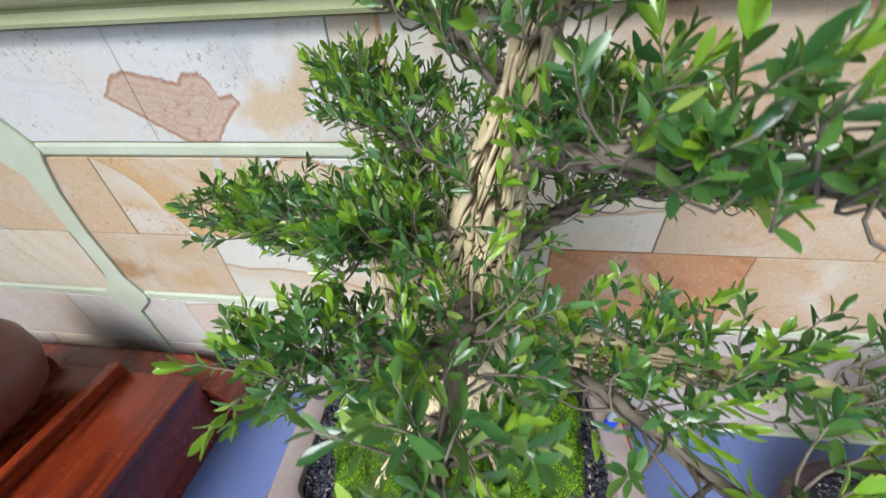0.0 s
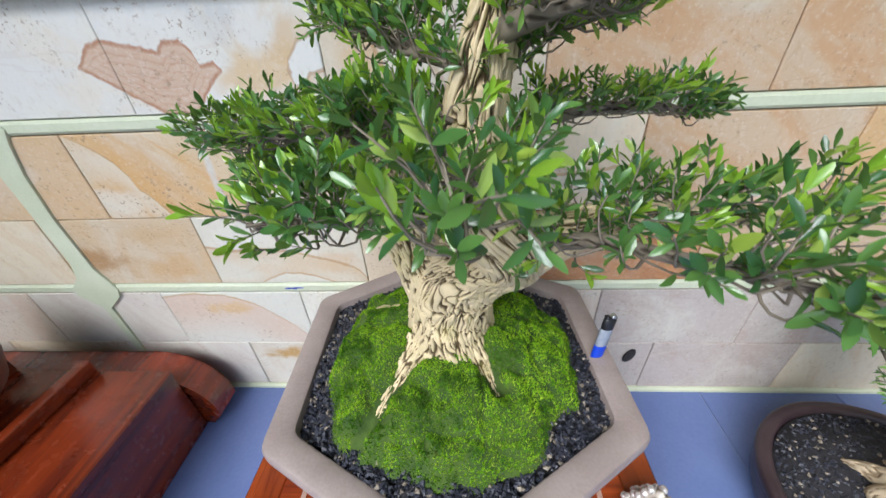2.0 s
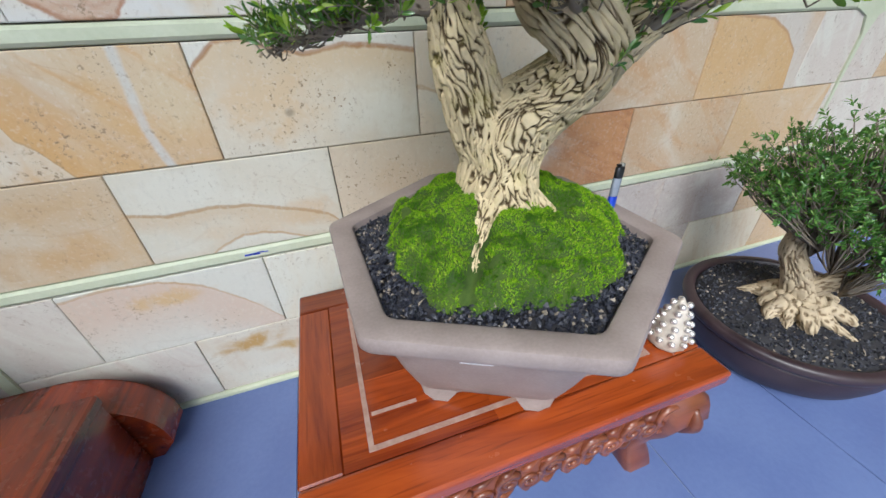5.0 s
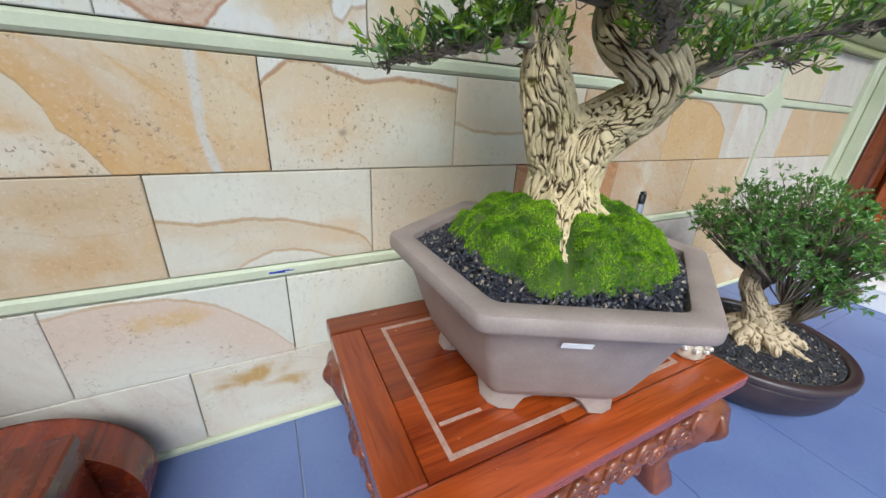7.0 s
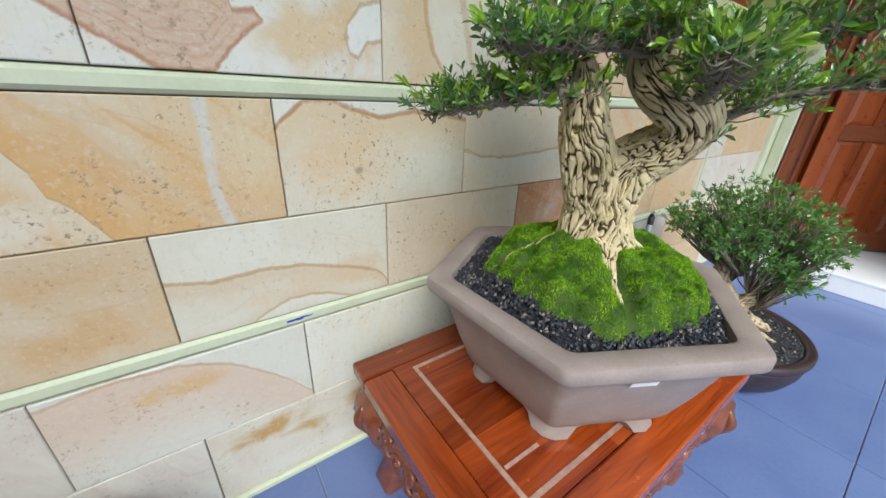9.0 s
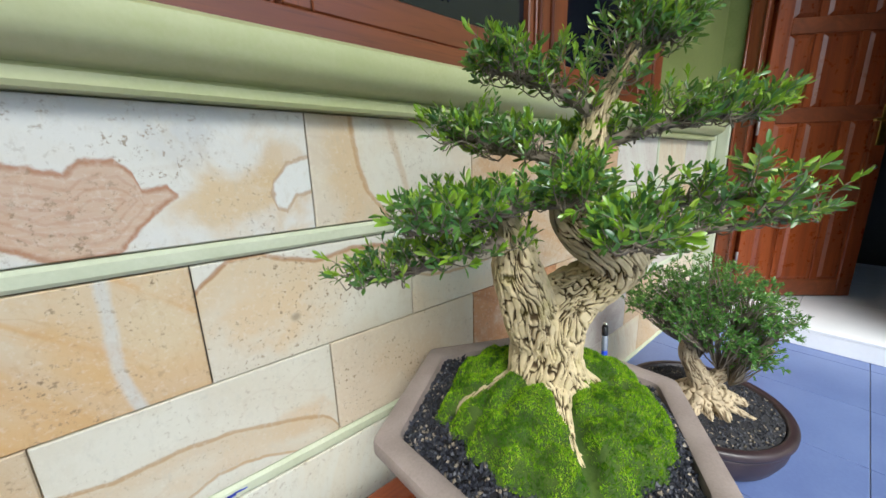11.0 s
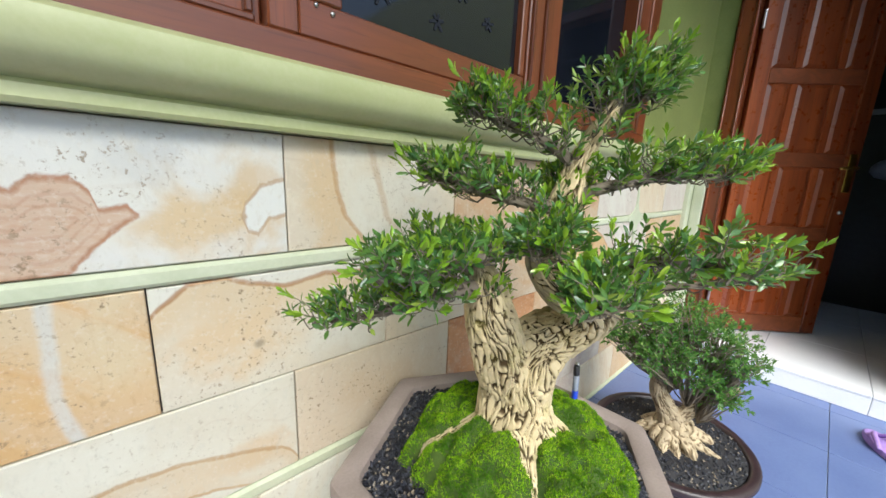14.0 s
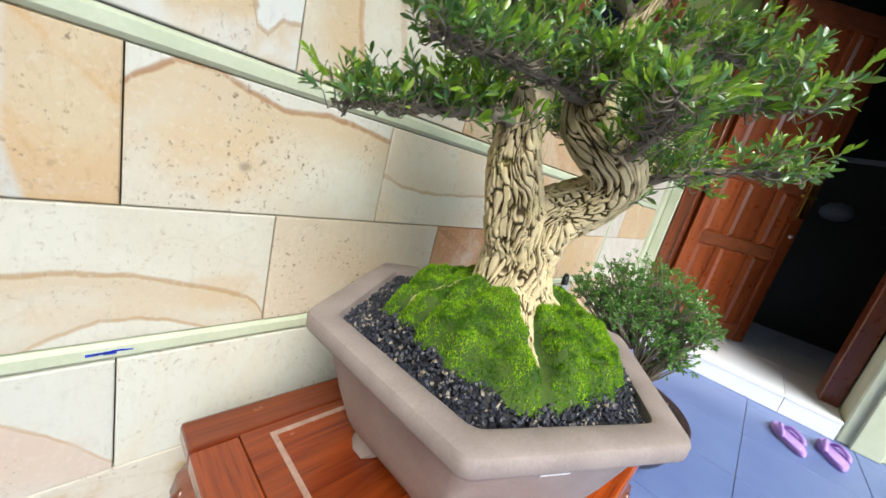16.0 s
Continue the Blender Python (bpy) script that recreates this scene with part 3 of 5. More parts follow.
# curtain flowers set on the glass front; the dimness behind is in their colour
for cx, cz, s in ((0.40, 1.375, 0.020), (0.54, 1.36, 0.014), (0.61, 1.44, 0.018), (0.70, 1.40, 0.013), (0.45, 1.50, 0.02)):
    bm = bmesh.new()
    for k in range(6):
        a = k * math.pi / 3 + 0.3
        box(bm, -0.003, 0.003, -0.0008, 0.0008, 0.2 * s, s * random.uniform(1.0, 1.6))
        bmesh.ops.rotate(bm, verts=bm.verts[-8:], cent=(0, 0, 0), matrix=Matrix.Rotation(a, 3, "Y"))
    ob = part("etched_flower", bm, "curtain", win, "dim curtain flower set on the dark glass")
    ob.location = (cx, 0.0065, cz)

# ---- door ----
frame_ob = thing("door_frame", "dark varnished wooden door frame", "door frame", kind="structure")
for y0, y1 in ((-0.170, -0.085), (-1.118, -1.04)):
    part("jamb", boxed(DOOR_X - 0.012, DOOR_X + 0.13, y0, y1, 0.103, 2.22, 0.005), "door", frame_ob)
part("door_head", boxed(DOOR_X - 0.012, DOOR_X + 0.13, -1.118, -0.085, 2.222, 2.29, 0.005), "door", frame_ob)
for y in (-0.095, -0.160):
    part("jamb_bead", simple_tube([(DOOR_X - 0.014, y, 0.104, 0.006), (DOOR_X - 0.014, y, 1.1, 0.006), (DOOR_X - 0.014, y, 2.2, 0.006)], 8, 3), "door", frame_ob)

LEAF_W = 0.66
door = thing("door_1", "brown varnished panelled wooden door standing half open inward", "door", kind="structure", at=(DOOR_X + 0.075, -0.176, 0.0), turn=-45.6)
door.scale = (1.045, 1.0, 1.0)
part("door_core", boxed(0.004, LEAF_W, -0.012, 0.012, 0.112, 2.20, 0.002), "door", door)
COLS = ((0.085, 0.205), (0.245, 0.425), (0.465, 0.58))
ROWS_Z = ((0.22, 0.72), (0.80, 1.16), (1.24, 1.62), (1.70, 2.10))
zs = [0.112] + [v for r in ROWS_Z for v in r] + [2.20]
for i in range(0, len(zs), 2):
    part("door_rail", boxed(0.083, 0.582, -0.021, 0.021, zs[i], zs[i + 1], 0.003), "frame", door)
for x0, x1 in ((0.004, 0.082), (0.583, LEAF_W)):
    part("door_stile", boxed(x0, x1, -0.022, 0.022, 0.112, 2.20, 0.003), "door", door)
for z0, z1 in ROWS_Z:
    for x0, x1 in ((0.206, 0.244), (0.426, 0.464)):
        part("door_muntin", boxed(x0, x1, -0.020, 0.020, z0 + 0.001, z1 - 0.001, 0.002), "door", door)
    for x0, x1 in COLS:
        q = 0.022
        bm = loft([[(x0 + 0.002, -0.012, z0 + 0.002), (x1 - 0.002, -0.012, z0 + 0.002), (x1 - 0.002, -0.012, z1 - 0.002), (x0 + 0.002, -0.012, z1 - 0.002)],
                   [(x0 + q, -0.020, z0 + q), (x1 - q, -0.020, z0 + q), (x1 - q, -0.020, z1 - q), (x0 + q, -0.020, z1 - q)]])
        part("raised_panel", bm, "door", door)
handle = part("handle_plate", boxed(0.602, 0.642, -0.027, -0.022, 1.02, 1.24, 0.002), "brass", door, "long brass handle plate")
part("lever", simple_tube([(0.622, -0.028, 1.16, 0.009), (0.622, -0.06, 1.16, 0.009), (0.59, -0.066, 1.16, 0.009), (0.53, -0.066, 1.155, 0.007)], 8, 16), "brass", handle)
part("lock_knob", lathe([(0.012, 0), (0.014, 0.004), (0.010, 0.012), (0.002, 0.014)], 14), "steel", door, "small steel lock cylinder").matrix_local = pose(0.624, -0.022, 0.90, 90, 0, 0)
for z in (0.35, 1.15, 1.95):
    part("hinge", lathe([(0.007, -0.05), (0.008, -0.045), (0.008, 0.045), (0.007, 0.05)], 10), "steel", door).location = (0.0, -0.02, z)

# things in the dark room
cab = thing("metal_cabinet", "dark cabinet with a grey metal edge in the unlit room", "cabinet", at=(4.3, -0.90, 0.102))
part("body", boxed(0.02, 0.60, -0.50, 0.30, 0.0, 1.55, 0.006), "black", cab)
part("edge_strip", boxed(0.0, 0.018, 0.26, 0.30, 0.0, 1.55, 0.003), "grey", cab)
part("top_strip", boxed(0.0, 0.018, -0.50, 0.258, 1.51, 1.55, 0.003), "grey", cab)
# unidentified grey rounded object; the lamp category and the arm are made up
grey_form = thing("grey_round_object", "unidentified grey rounded object in the unlit room", "lamp", at=(4.17, -0.86, 1.20))
part("shade", lathe([(0.02, 0.07), (0.06, 0.06), (0.095, 0.02), (0.10, -0.02), (0.07, -0.06), (0.02, -0.075)], 24), "grey", grey_form)
part("arm", simple_tube([(0.0, 0, 0.0, 0.012), (0.07, 0.0, 0.02, 0.012), (0.125, 0.0, 0.03, 0.012)], 8, 10), "grey", grey_form)


# ---- purple sandals ----
def sandal(at, turn):
    s = thing("sandal", "worn purple rubber sandal lying on the blue floor", "sandal", "pair of sandals by the door", at=at, turn=turn)
    n, ring = 28, []
    for k in range(n):
        a = 2 * math.pi * k / n
        x = 0.125 * math.cos(a)
        ring.append((x, (0.042 + 0.010 * math.cos(a)) * math.sin(a)))
    rings = [[(x * q, y * q, z) for x, y in ring] for q, z in ((0.95, 0.0), (1.0, 0.006), (1.0, 0.018), (0.94, 0.024))]
    bm = loft(rings)
    smooth(part("sole", bm, "purple", s), 50)
    for y in (0.036, -0.036):
        part("strap", simple_tube([(0.075, 0.0, 0.022, 0.006), (0.05, y * 0.6, 0.042, 0.009), (-0.01, y, 0.036, 0.009), (-0.035, y * 1.05, 0.020, 0.008)], 8, 16), "purple", s)
    return s


sandal((2.17, -0.945, 0.0), 20)
sandal((2.25, -1.095, 0.0), 8)


# ---- carved wooden table under the main bonsai ----
TX0, TX1, TY0, TY1, TZ = 0.065, 0.768, -0.567, -0.090, 0.345
table = thing("carved_table", "low varnished reddish wooden table with carved apron and short scrolled legs", "table", at=(0, 0, 0))
rail_w = 0.062
for y0, y1 in ((TY0, TY0 + rail_w), (TY1 - rail_w, TY1)):
    part("top_rail", boxed(TX0, TX1, y0, y1, TZ - 0.030, TZ, 0.005, 2), "table", table)
for x0, x1 in ((TX0, TX0 + rail_w), (TX1 - rail_w, TX1)):
    part("top_rail", boxed(x0, x1, TY0 + rail_w + 0.0006, TY1 - rail_w - 0.0006, TZ - 0.030, TZ - 0.0004, 0.003), "table_y", table)
n_plank = 5
for k in range(n_plank):
    w = (TY1 - TY0 - 2 * rail_w) / n_plank
    y0 = TY0 + rail_w + w * k
    for a, b in ((TX0 + rail_w, 0.36 + 0.07 * (k % 3)), (0.36 + 0.07 * (k % 3), TX1 - rail_w)):
        part("plank", boxed(a + 0.0001, b - 0.0001, y0 + 0.0001, y0 + w - 0.0001, TZ - 0.026, TZ - 0.0006), "table", table)
IX0, IX1, IY0, IY1, iw = 0.164, 0.669, -0.488, -0.169, 0.008
for a in ((IX0, IX1, IY0, IY0 + iw), (IX0, IX1, IY1 - iw, IY1), (IX0, IX0 + iw, IY0 + iw, IY1 - iw), (IX1 - iw, IX1, IY0 + iw, IY1 - iw)):
    part("inlay_line", boxed(*a, TZ - 0.004, TZ + 0.0006), "inlay", table, "pale worn inlay line in the table top")
part("inlay_line", boxed(IX0 + 0.012, IX0 + 0.085, IY0 + 0.055, IY0 + 0.061, TZ - 0.004, TZ + 0.0005), "inlay", table)
part("waist", boxed(TX0 + 0.035, TX1 - 0.035, TY0 + 0.035, TY1 - 0.035, TZ - 0.050, TZ - 0.030, 0.003), "carved", table)
part("moulding", boxed(TX0 + 0.022, TX1 - 0.022, TY0 + 0.022, TY1 - 0.022, TZ - 0.062, TZ - 0.050, 0.005, 2), "carved", table)


def apron(x0, x1, flip):
    """A bulging apron board with a scalloped foot, from x0 to x1, facing -y of its own frame."""
    n, rows = 48, 9
    rings = []
    for j in range(rows):
        v = j / (rows - 1)
        row = []
        for i in range(n + 1):
            u = i / n
            x = x0 + (x1 - x0) * u
            low = 0.165 + 0.030 * math.sin(math.pi * u) + 0.008 * math.cos(2 * math.pi * u * 5)
            z = (TZ - 0.063) * (1 - v) + low * v
            y = -0.030 * math.sin(math.pi * (0.22 + 0.6 * v)) - 0.004
            row.append((x, y, z))
        rings.append(row)
    bm = bmesh.new()
    front = [[bm.verts.new(p) for p in r] for r in rings]
    back = [[bm.verts.new((p[0], 0.012, p[2])) for p in r] for r in rings]
    for j in range(rows - 1):
        for i in range(n):
            bm.faces.new((front[j][i], front[j][i + 1], front[j + 1][i + 1], front[j + 1][i]))
            bm.faces.new((back[j][i], back[j + 1][i], back[j + 1][i + 1], back[j][i + 1]))
    for i in range(n):
        bm.faces.new((front[-1][i], front[-1][i + 1], back[-1][i + 1], back[-1][i]))
        bm.faces.new((front[0][i], back[0][i], back[0][i + 1], front[0][i + 1]))
    for f in bm.faces:
        f.smooth = True
    return bm


def scroll(cx, cz, r, turns, sense, thick):
    """A carved spiral in relief."""
    pts = []
    for k in range(18):
        u = k / 17
        a = sense * (u * turns * 2 * math.pi) + 0.6
        q = r * (1 - 0.78 * u)
        pts.append((cx + q * math.cos(a), -0.0335 - 0.002 * u, cz + q * math.sin(a), thick * (1 - 0.35 * u)))
    return simple_tube(pts, 6, 40)


def carve(face, x0, x1, count):
    random.seed(11)
    for k in range(count):
        x = x0 + (x1 - x0) * (k + 0.5) / count
        sense = 1 if k % 2 else -1
        part("carved_scroll", scroll(x, 0.240 + 0.008 * sense, random.uniform(0.021, 0.026), 1.6, sense, 0.0062), "carved", face)
        for cz, lift, size in ((0.268, 0.006, 0.0065), (0.210, -0.008, 0.0070), (0.222 - 0.004 * sense, 0.010 * sense, 0.0055)):
            w = random.uniform(0.014, 0.021)
            part("carved_leaf", simple_tube([(x - w, -0.028, cz - lift, 0.0025), (x - 0.3 * w, -0.0325, cz + 0.6 * lift, size), (x + w, -0.027, cz + lift, 0.0025)], 6, 10), "carved", face)


for face_at, turn, half, count in (((0.4165, TY0 + 0.046, 0), 0, 0.290, 14), ((0.4165, TY1 - 0.046, 0), 180, 0.290, 14),
                                   ((TX0 + 0.046, -0.3285, 0), -90, 0.177, 8), ((TX1 - 0.046, -0.3285, 0), 90, 0.177, 8)):
    ob = part("apron", apron(-half, half, False), "carved", table, "apron carved with scrolls and leaves")
    ob.matrix_local = pose(*face_at, 0, 0, turn)
    carve(ob, -half + 0.01, half - 0.01, count)
for sx, sy, x, y in ((-1, -1, TX0 + 0.062, TY0 + 0.062), (1, -1, TX1 - 0.062, TY0 + 0.062), (-1, 1, TX0 + 0.062, TY1 - 0.062), (1, 1, TX1 - 0.062, TY1 - 0.062)):
    d = 0.7071
    rings = []
    for shift, z, half in ((0.0, TZ - 0.064, 0.044), (0.012, 0.262, 0.052), (0.018, 0.225, 0.052), (0.014, 0.180, 0.043), (0.002, 0.125, 0.028), (-0.006, 0.075, 0.025), (0.0, 0.040, 0.031), (0.004, 0.012, 0.034), (0.004, 0.001, 0.032)):
        cx, cy, cut = x + sx * shift, y + sy * shift, half * 0.72
        rings.append([(cx + u, cy + v, z) for u, v in ((half, -cut), (half, cut), (cut, half), (-cut, half), (-half, cut), (-half, -cut), (-cut, -half), (cut, -half))])
    leg = smooth(part("leg", loft(rings[::-1]), "carved", table), 50)
    for k in range(3):
        a = math.atan2(sy, sx) + (k - 1) * 0.7
        cx, cy = x + sx * 0.014 + 0.047 * math.cos(a), y + sy * 0.014 + 0.047 * math.sin(a)
        part("carved_lobe", simple_tube([(cx, cy, 0.262, 0.006), (cx + 0.010 * math.cos(a), cy + 0.010 * math.sin(a), 0.228, 0.013), (cx - 0.004 * math.cos(a), cy - 0.004 * math.sin(a), 0.185, 0.005)], 8, 10), "carved", leg)

# ---- hexagonal pot ----
PX, PY = 0.424, -0.333
pot = thing("bonsai_pot", "hexagonal unglazed grey-brown clay bonsai pot on the carved table", "pot", at=(PX, PY, 0))
HEX = [radians(-87 + 60 * k) for k in range(6)]


def hex_ring(r, z, round_by=0.014, per=5):
    """A hexagon of corner radius r with rounded corners."""
    corners = [Vector((r * math.cos(a), r * math.sin(a))) for a in HEX]
    out = []
    for k in range(6):
        c, p, n = corners[k], corners[k - 1], corners[(k + 1) % 6]
        d = min(round_by, r * 0.3)
        a, b = c + (p - c).normalized() * d, c + (n - c).normalized() * d
        for i in range(per):
            t = i / (per - 1)
            q = a * (1 - t) ** 2 + c * 2 * t * (1 - t) + b * t ** 2
            out.append((q.x, q.y, z))
    return out


PROFILE = ((0.170, 0.3760), (0.184, 0.3745), (0.192, 0.3800), (0.204, 0.4000), (0.224, 0.4500), (0.241, 0.5000), (0.2535, 0.5335), (0.258, 0.5405), (0.278, 0.5440), (0.283, 0.5475), (0.2855, 0.5520), (0.2855, 0.5660), (0.283, 0.5712), (0.279, 0.573), (0.249, 0.573), (0.243, 0.5698), (0.240, 0.5614), (0.235, 0.5138))
body = part("body", loft([hex_ring(r, z) for r, z in PROFILE]), "pot", pot)
smooth(body, 35)
for k in range(6):
    a = HEX[k]
    c = Vector((0.187 * math.cos(a), 0.187 * math.sin(a)))
    p = Vector((0.187 * math.cos(HEX[k - 1]), 0.187 * math.sin(HEX[k - 1])))
    n = Vector((0.187 * math.cos(HEX[(k + 1) % 6]), 0.187 * math.sin(HEX[(k + 1) % 6])))
    e1, e2, inn = (p - c).normalized(), (n - c).normalized(), -c.normalized()

    def bracket(arm, depth, out):
        base = c - inn * out
        return [(base + e1 * arm + inn * depth), (base + e1 * arm), base + e1 * 0.012, base + e2 * 0.012, (base + e2 * arm), (base + e2 * arm + inn * depth), base + inn * (depth + 0.012)]
    rings = [[(q.x, q.y, z) for q in bracket(arm, 0.020, o)] for arm, z, o in ((0.034, TZ + 0.0012, 0.002), (0.038, TZ + 0.008, 0.001), (0.046, TZ + 0.020, -0.004), (0.072, TZ + 0.034, -0.002), (0.078, TZ + 0.046, 0.0))]
    smooth(part("foot", loft(rings), "pot", pot), 40)
# label strip on the front face
lab = part("sticker", boxed(-0.020, 0.020, -0.0006, 0.0006, -0.0048, 0.0048), "sticker", pot, "small white sticker on the pot's side")
lab.matrix_local = pose(-0.113, -0.1918, 0.520, 20, 0, -27)


# soil, grit and moss
def soil_height(x, y):
    d = math.hypot((x - 0.425) / 1.0, (y + 0.352) / 0.95)
    return 0.556 + 0.078 * max(0.0, 1 - (d / 0.215) ** 2) + 0.004 * noise.noise(Vector((x * 40, y * 40, 0)))


def moss_edge(th):
    return 0.179 + 0.024 * noise.noise(Vector((math.cos(th) * 2.2, math.sin(th) * 2.2, 3.0))) + 0.012 * noise.noise(Vector((math.cos(th) * 6, math.sin(th) * 6, 9.0)))


ROOT_LINES = (((0.405, -0.365), (0.300, -0.508), 0.017), ((0.446, -0.372), (0.490, -0.440), 0.017), ((0.400, -0.320), (0.285, -0.268), 0.014))


def root_gap(x, y):
    """0 on a surface root, rising to 1 where the moss is undisturbed."""
    g = 1.0
    for (ax, ay), (bx, by), w in ROOT_LINES:
        t = min(1.0, max(0.0, ((x - ax) * (bx - ax) + (y - ay) * (by - ay)) / ((bx - ax) ** 2 + (by - ay) ** 2)))
        d = math.hypot(x - ax - t * (bx - ax), y - ay - t * (by - ay)) + 0.006 * noise.noise(Vector((x * 60, y * 60, 7)))
        g = min(g, max(0.0, d / w - 0.25))
    return min(1.0, g)


def cushion(x, y):
    """Height of the moss cushions over the soil."""
    g = root_gap(x, y)
    return 0.001 + (g ** 0.6) * (pillow(x, y) + 0.012)


def pillow(x, y):
    """The small domes within one cushion."""
    p = Vector((x * 15 + 0.5 * noise.noise(Vector((x * 30, y * 30, 4))), y * 15, 0.3))
    d, _ = noise.voronoi(p)
    return 0.002 + 0.020 * min(1.0, 1.5 * (d[1] - d[0])) ** 0.55 + 0.004 * noise.noise(Vector((x * 75, y * 75, 1)))


def in_hex(x, y, apothem):
    return all((x - PX) * math.cos(a + radians(30)) + (y - PY) * math.sin(a + radians(30)) < apothem for a in HEX)


rings = []
for j in range(14):
    q = 1 - j / 13.5
    rings.append([(x * 1 + PX, y * 1 + PY, soil_height(x + PX, y + PY)) for x, y, _ in hex_ring(0.2425 * q, 0)])
soil = part("soil", loft(rings, close_low=False), "soil", None)
tagged(soil, "dark soil mounded in the hexagonal pot", "soil")
for f in soil.data.polygons:
    f.use_smooth = True


def grains(name, count, where, size, seed, material, label, category):
    """Angular grit, one joined mesh."""
    rng = np.random.RandomState(seed)
    base = np.array([(1, 0, 0), (-1, 0, 0), (0, 1, 0), (0, -1, 0), (0, 0, 1), (0, 0, -1)], float)
    tri = [(0, 2, 4), (2, 1, 4), (1, 3, 4), (3, 0, 4), (2, 0, 5), (1, 2, 5), (3, 1, 5), (0, 3, 5)]
    verts, faces = [], []
    while len(verts) < count * 6:
        p = where(rng)
        if p is None:
            continue
        r = size * rng.uniform(0.6, 1.4)
        m = np.array(Euler(rng.uniform(0, 6.28, 3)).to_matrix())
        pale = rng.rand() < 0.06
        sc = np.array((2.2, 0.6, 0.4)) if pale else rng.uniform(0.6, 1.3, 3)
        q = (base * sc * rng.uniform(0.7, 1.2, (6, 1))) @ m.T * r
        o = len(verts)
        verts += [tuple(np.array(p) + v) for v in q]
        faces += [tuple(i + o for i in f) for f in tri]
    me = bpy.data.meshes.new(name)
    me.from_pydata(verts, [], faces)
    ob = part_mesh(name, me, material)
    return tagged(ob, label, category, kind="stuff")


def pot_grit(rng):
    x, y = PX + rng.uniform(-0.25, 0.25), PY + rng.uniform(-0.25, 0.25)
    if not in_hex(x, y, 0.2090):
        return None
    d, th = math.hypot(x - 0.425, y + 0.352), math.atan2(y + 0.352, x - 0.425)
    if d < moss_edge(th) - 0.012:
        return None
    return (x, y, soil_height(x, y) + rng.uniform(0.0, 0.004))


grit = grains("grit", 5200, pot_grit, 0.0034, 3, "grit", "black volcanic grit with a few pale husks round the moss", "grit")

# moss cushions: a soft bed with many short tufts
bed_rings = []
for j in range(40):
    q = 1 - j / 39.5
    ring = []
    for k in range(140):
        th = 2 * math.pi * k / 140
        r = moss_edge(th) * q
        x, y = 0.425 + r * math.cos(th), -0.352 + r * math.sin(th)
        lump = cushion(x, y)
        ring.append((x, y, soil_height(x, y) + (0.002 if j == 0 else 0.0) + lump * min(1.0, 9 * (1 - q) + 0.05)))
    bed_rings.append(ring)
bed = part("moss_cushion", loft(bed_rings, close_low=False), "moss_base")
tagged(bed, "bright green moss cushions mounded round the trunk's foot", "moss")
for f in bed.data.polygons:
    f.use_smooth = True


def moss_tufts():
    rng = np.random.RandomState(8)
    verts, faces = [], []
    for _ in range(60000):
        th, q = rng.uniform(0, 2 * math.pi), math.sqrt(rng.rand())
        r = moss_edge(th) * q
        x, y = 0.425 + r * math.cos(th), -0.352 + r * math.sin(th)
        if noise.noise(Vector((x * 16, y * 16, 2))) + 0.25 * noise.noise(Vector((x * 70, y * 70, 5))) < -0.58 or math.hypot(x - 0.424, y + 0.35) < 0.055:
            continue
        if root_gap(x, y) < rng.uniform(0.15, 0.6):
            continue
        lump = cushion(x, y) * min(1.0, 9 * (1 - q) + 0.05)
        z = soil_height(x, y) + lump - 0.001
        h, w = rng.uniform(0.002, 0.0044), rng.uniform(0.0006, 0.0012)
        lx, ly = rng.uniform(-0.003, 0.003, 2)
        o, a = len(verts), rng.uniform(0, 6.28)
        for k in range(3):
            verts.append((x + w * math.cos(a + 2.094 * k), y + w * math.sin(a + 2.094 * k), z))
        verts.append((x + lx, y + ly, z + h))
        faces += [(o, o + 1, o + 3), (o + 1, o + 2, o + 3), (o + 2, o, o + 3)]
    me = bpy.data.meshes.new("moss_nap")
    me.from_pydata(verts, [], faces)
    return tagged(part_mesh("moss_nap", me, "moss", bed), kind="stuff")


moss_tufts()


# ---- bonsai ----
def bark_relief(cell, length, depth, lobed=1.0):
    """Long corky plates with deep cracks between them, drawn out along the limb."""
    def f(th, s, r):
        lobes = 1 + lobed * (0.07 * math.sin(3 * th + 9 * s) + 0.04 * math.sin(5 * th - 14 * s + 1.3))
        q = th + 0.42 * noise.noise(Vector((math.cos(th) * 1.6, math.sin(th) * 1.6, s * 13))) + 0.13 * noise.noise(Vector((math.cos(th) * 5, math.sin(th) * 5, s * 45 + 3)))
        wide = max(0.030, min(r, 0.050)) / cell
        p = Vector((math.cos(q) * wide, math.sin(q) * wide, s / length))
        p += 0.35 * Vector((noise.noise(p * 0.7), noise.noise(p * 0.7 + Vector((7.1, 2.2, 0))), noise.noise(p * 0.7 + Vector((1.7, 9.4, 4)))))
        d, pts = noise.voronoi(p)
        a = min(1.0, max(0.0, (d[1] - d[0] - 0.005) / 0.21))
        c = a * a * (3 - 2 * a)
        high = noise.noise(pts[0] * 3.7)
        return r * lobes + depth * (c - 0.6) + depth * 0.45 * high + 0.0008 * noise.noise(p * 3), c * (0.86 + 0.3 * high)
    return f


tree = thing("bonsai_tree", "old bonsai with thick split pale bark and layered green foliage", "bonsai", at=(0, 0, 0))
old = bark_relief(0.0058, 0.036, 0.0050)
finer = bark_relief(0.0056, 0.032, 0.0034)
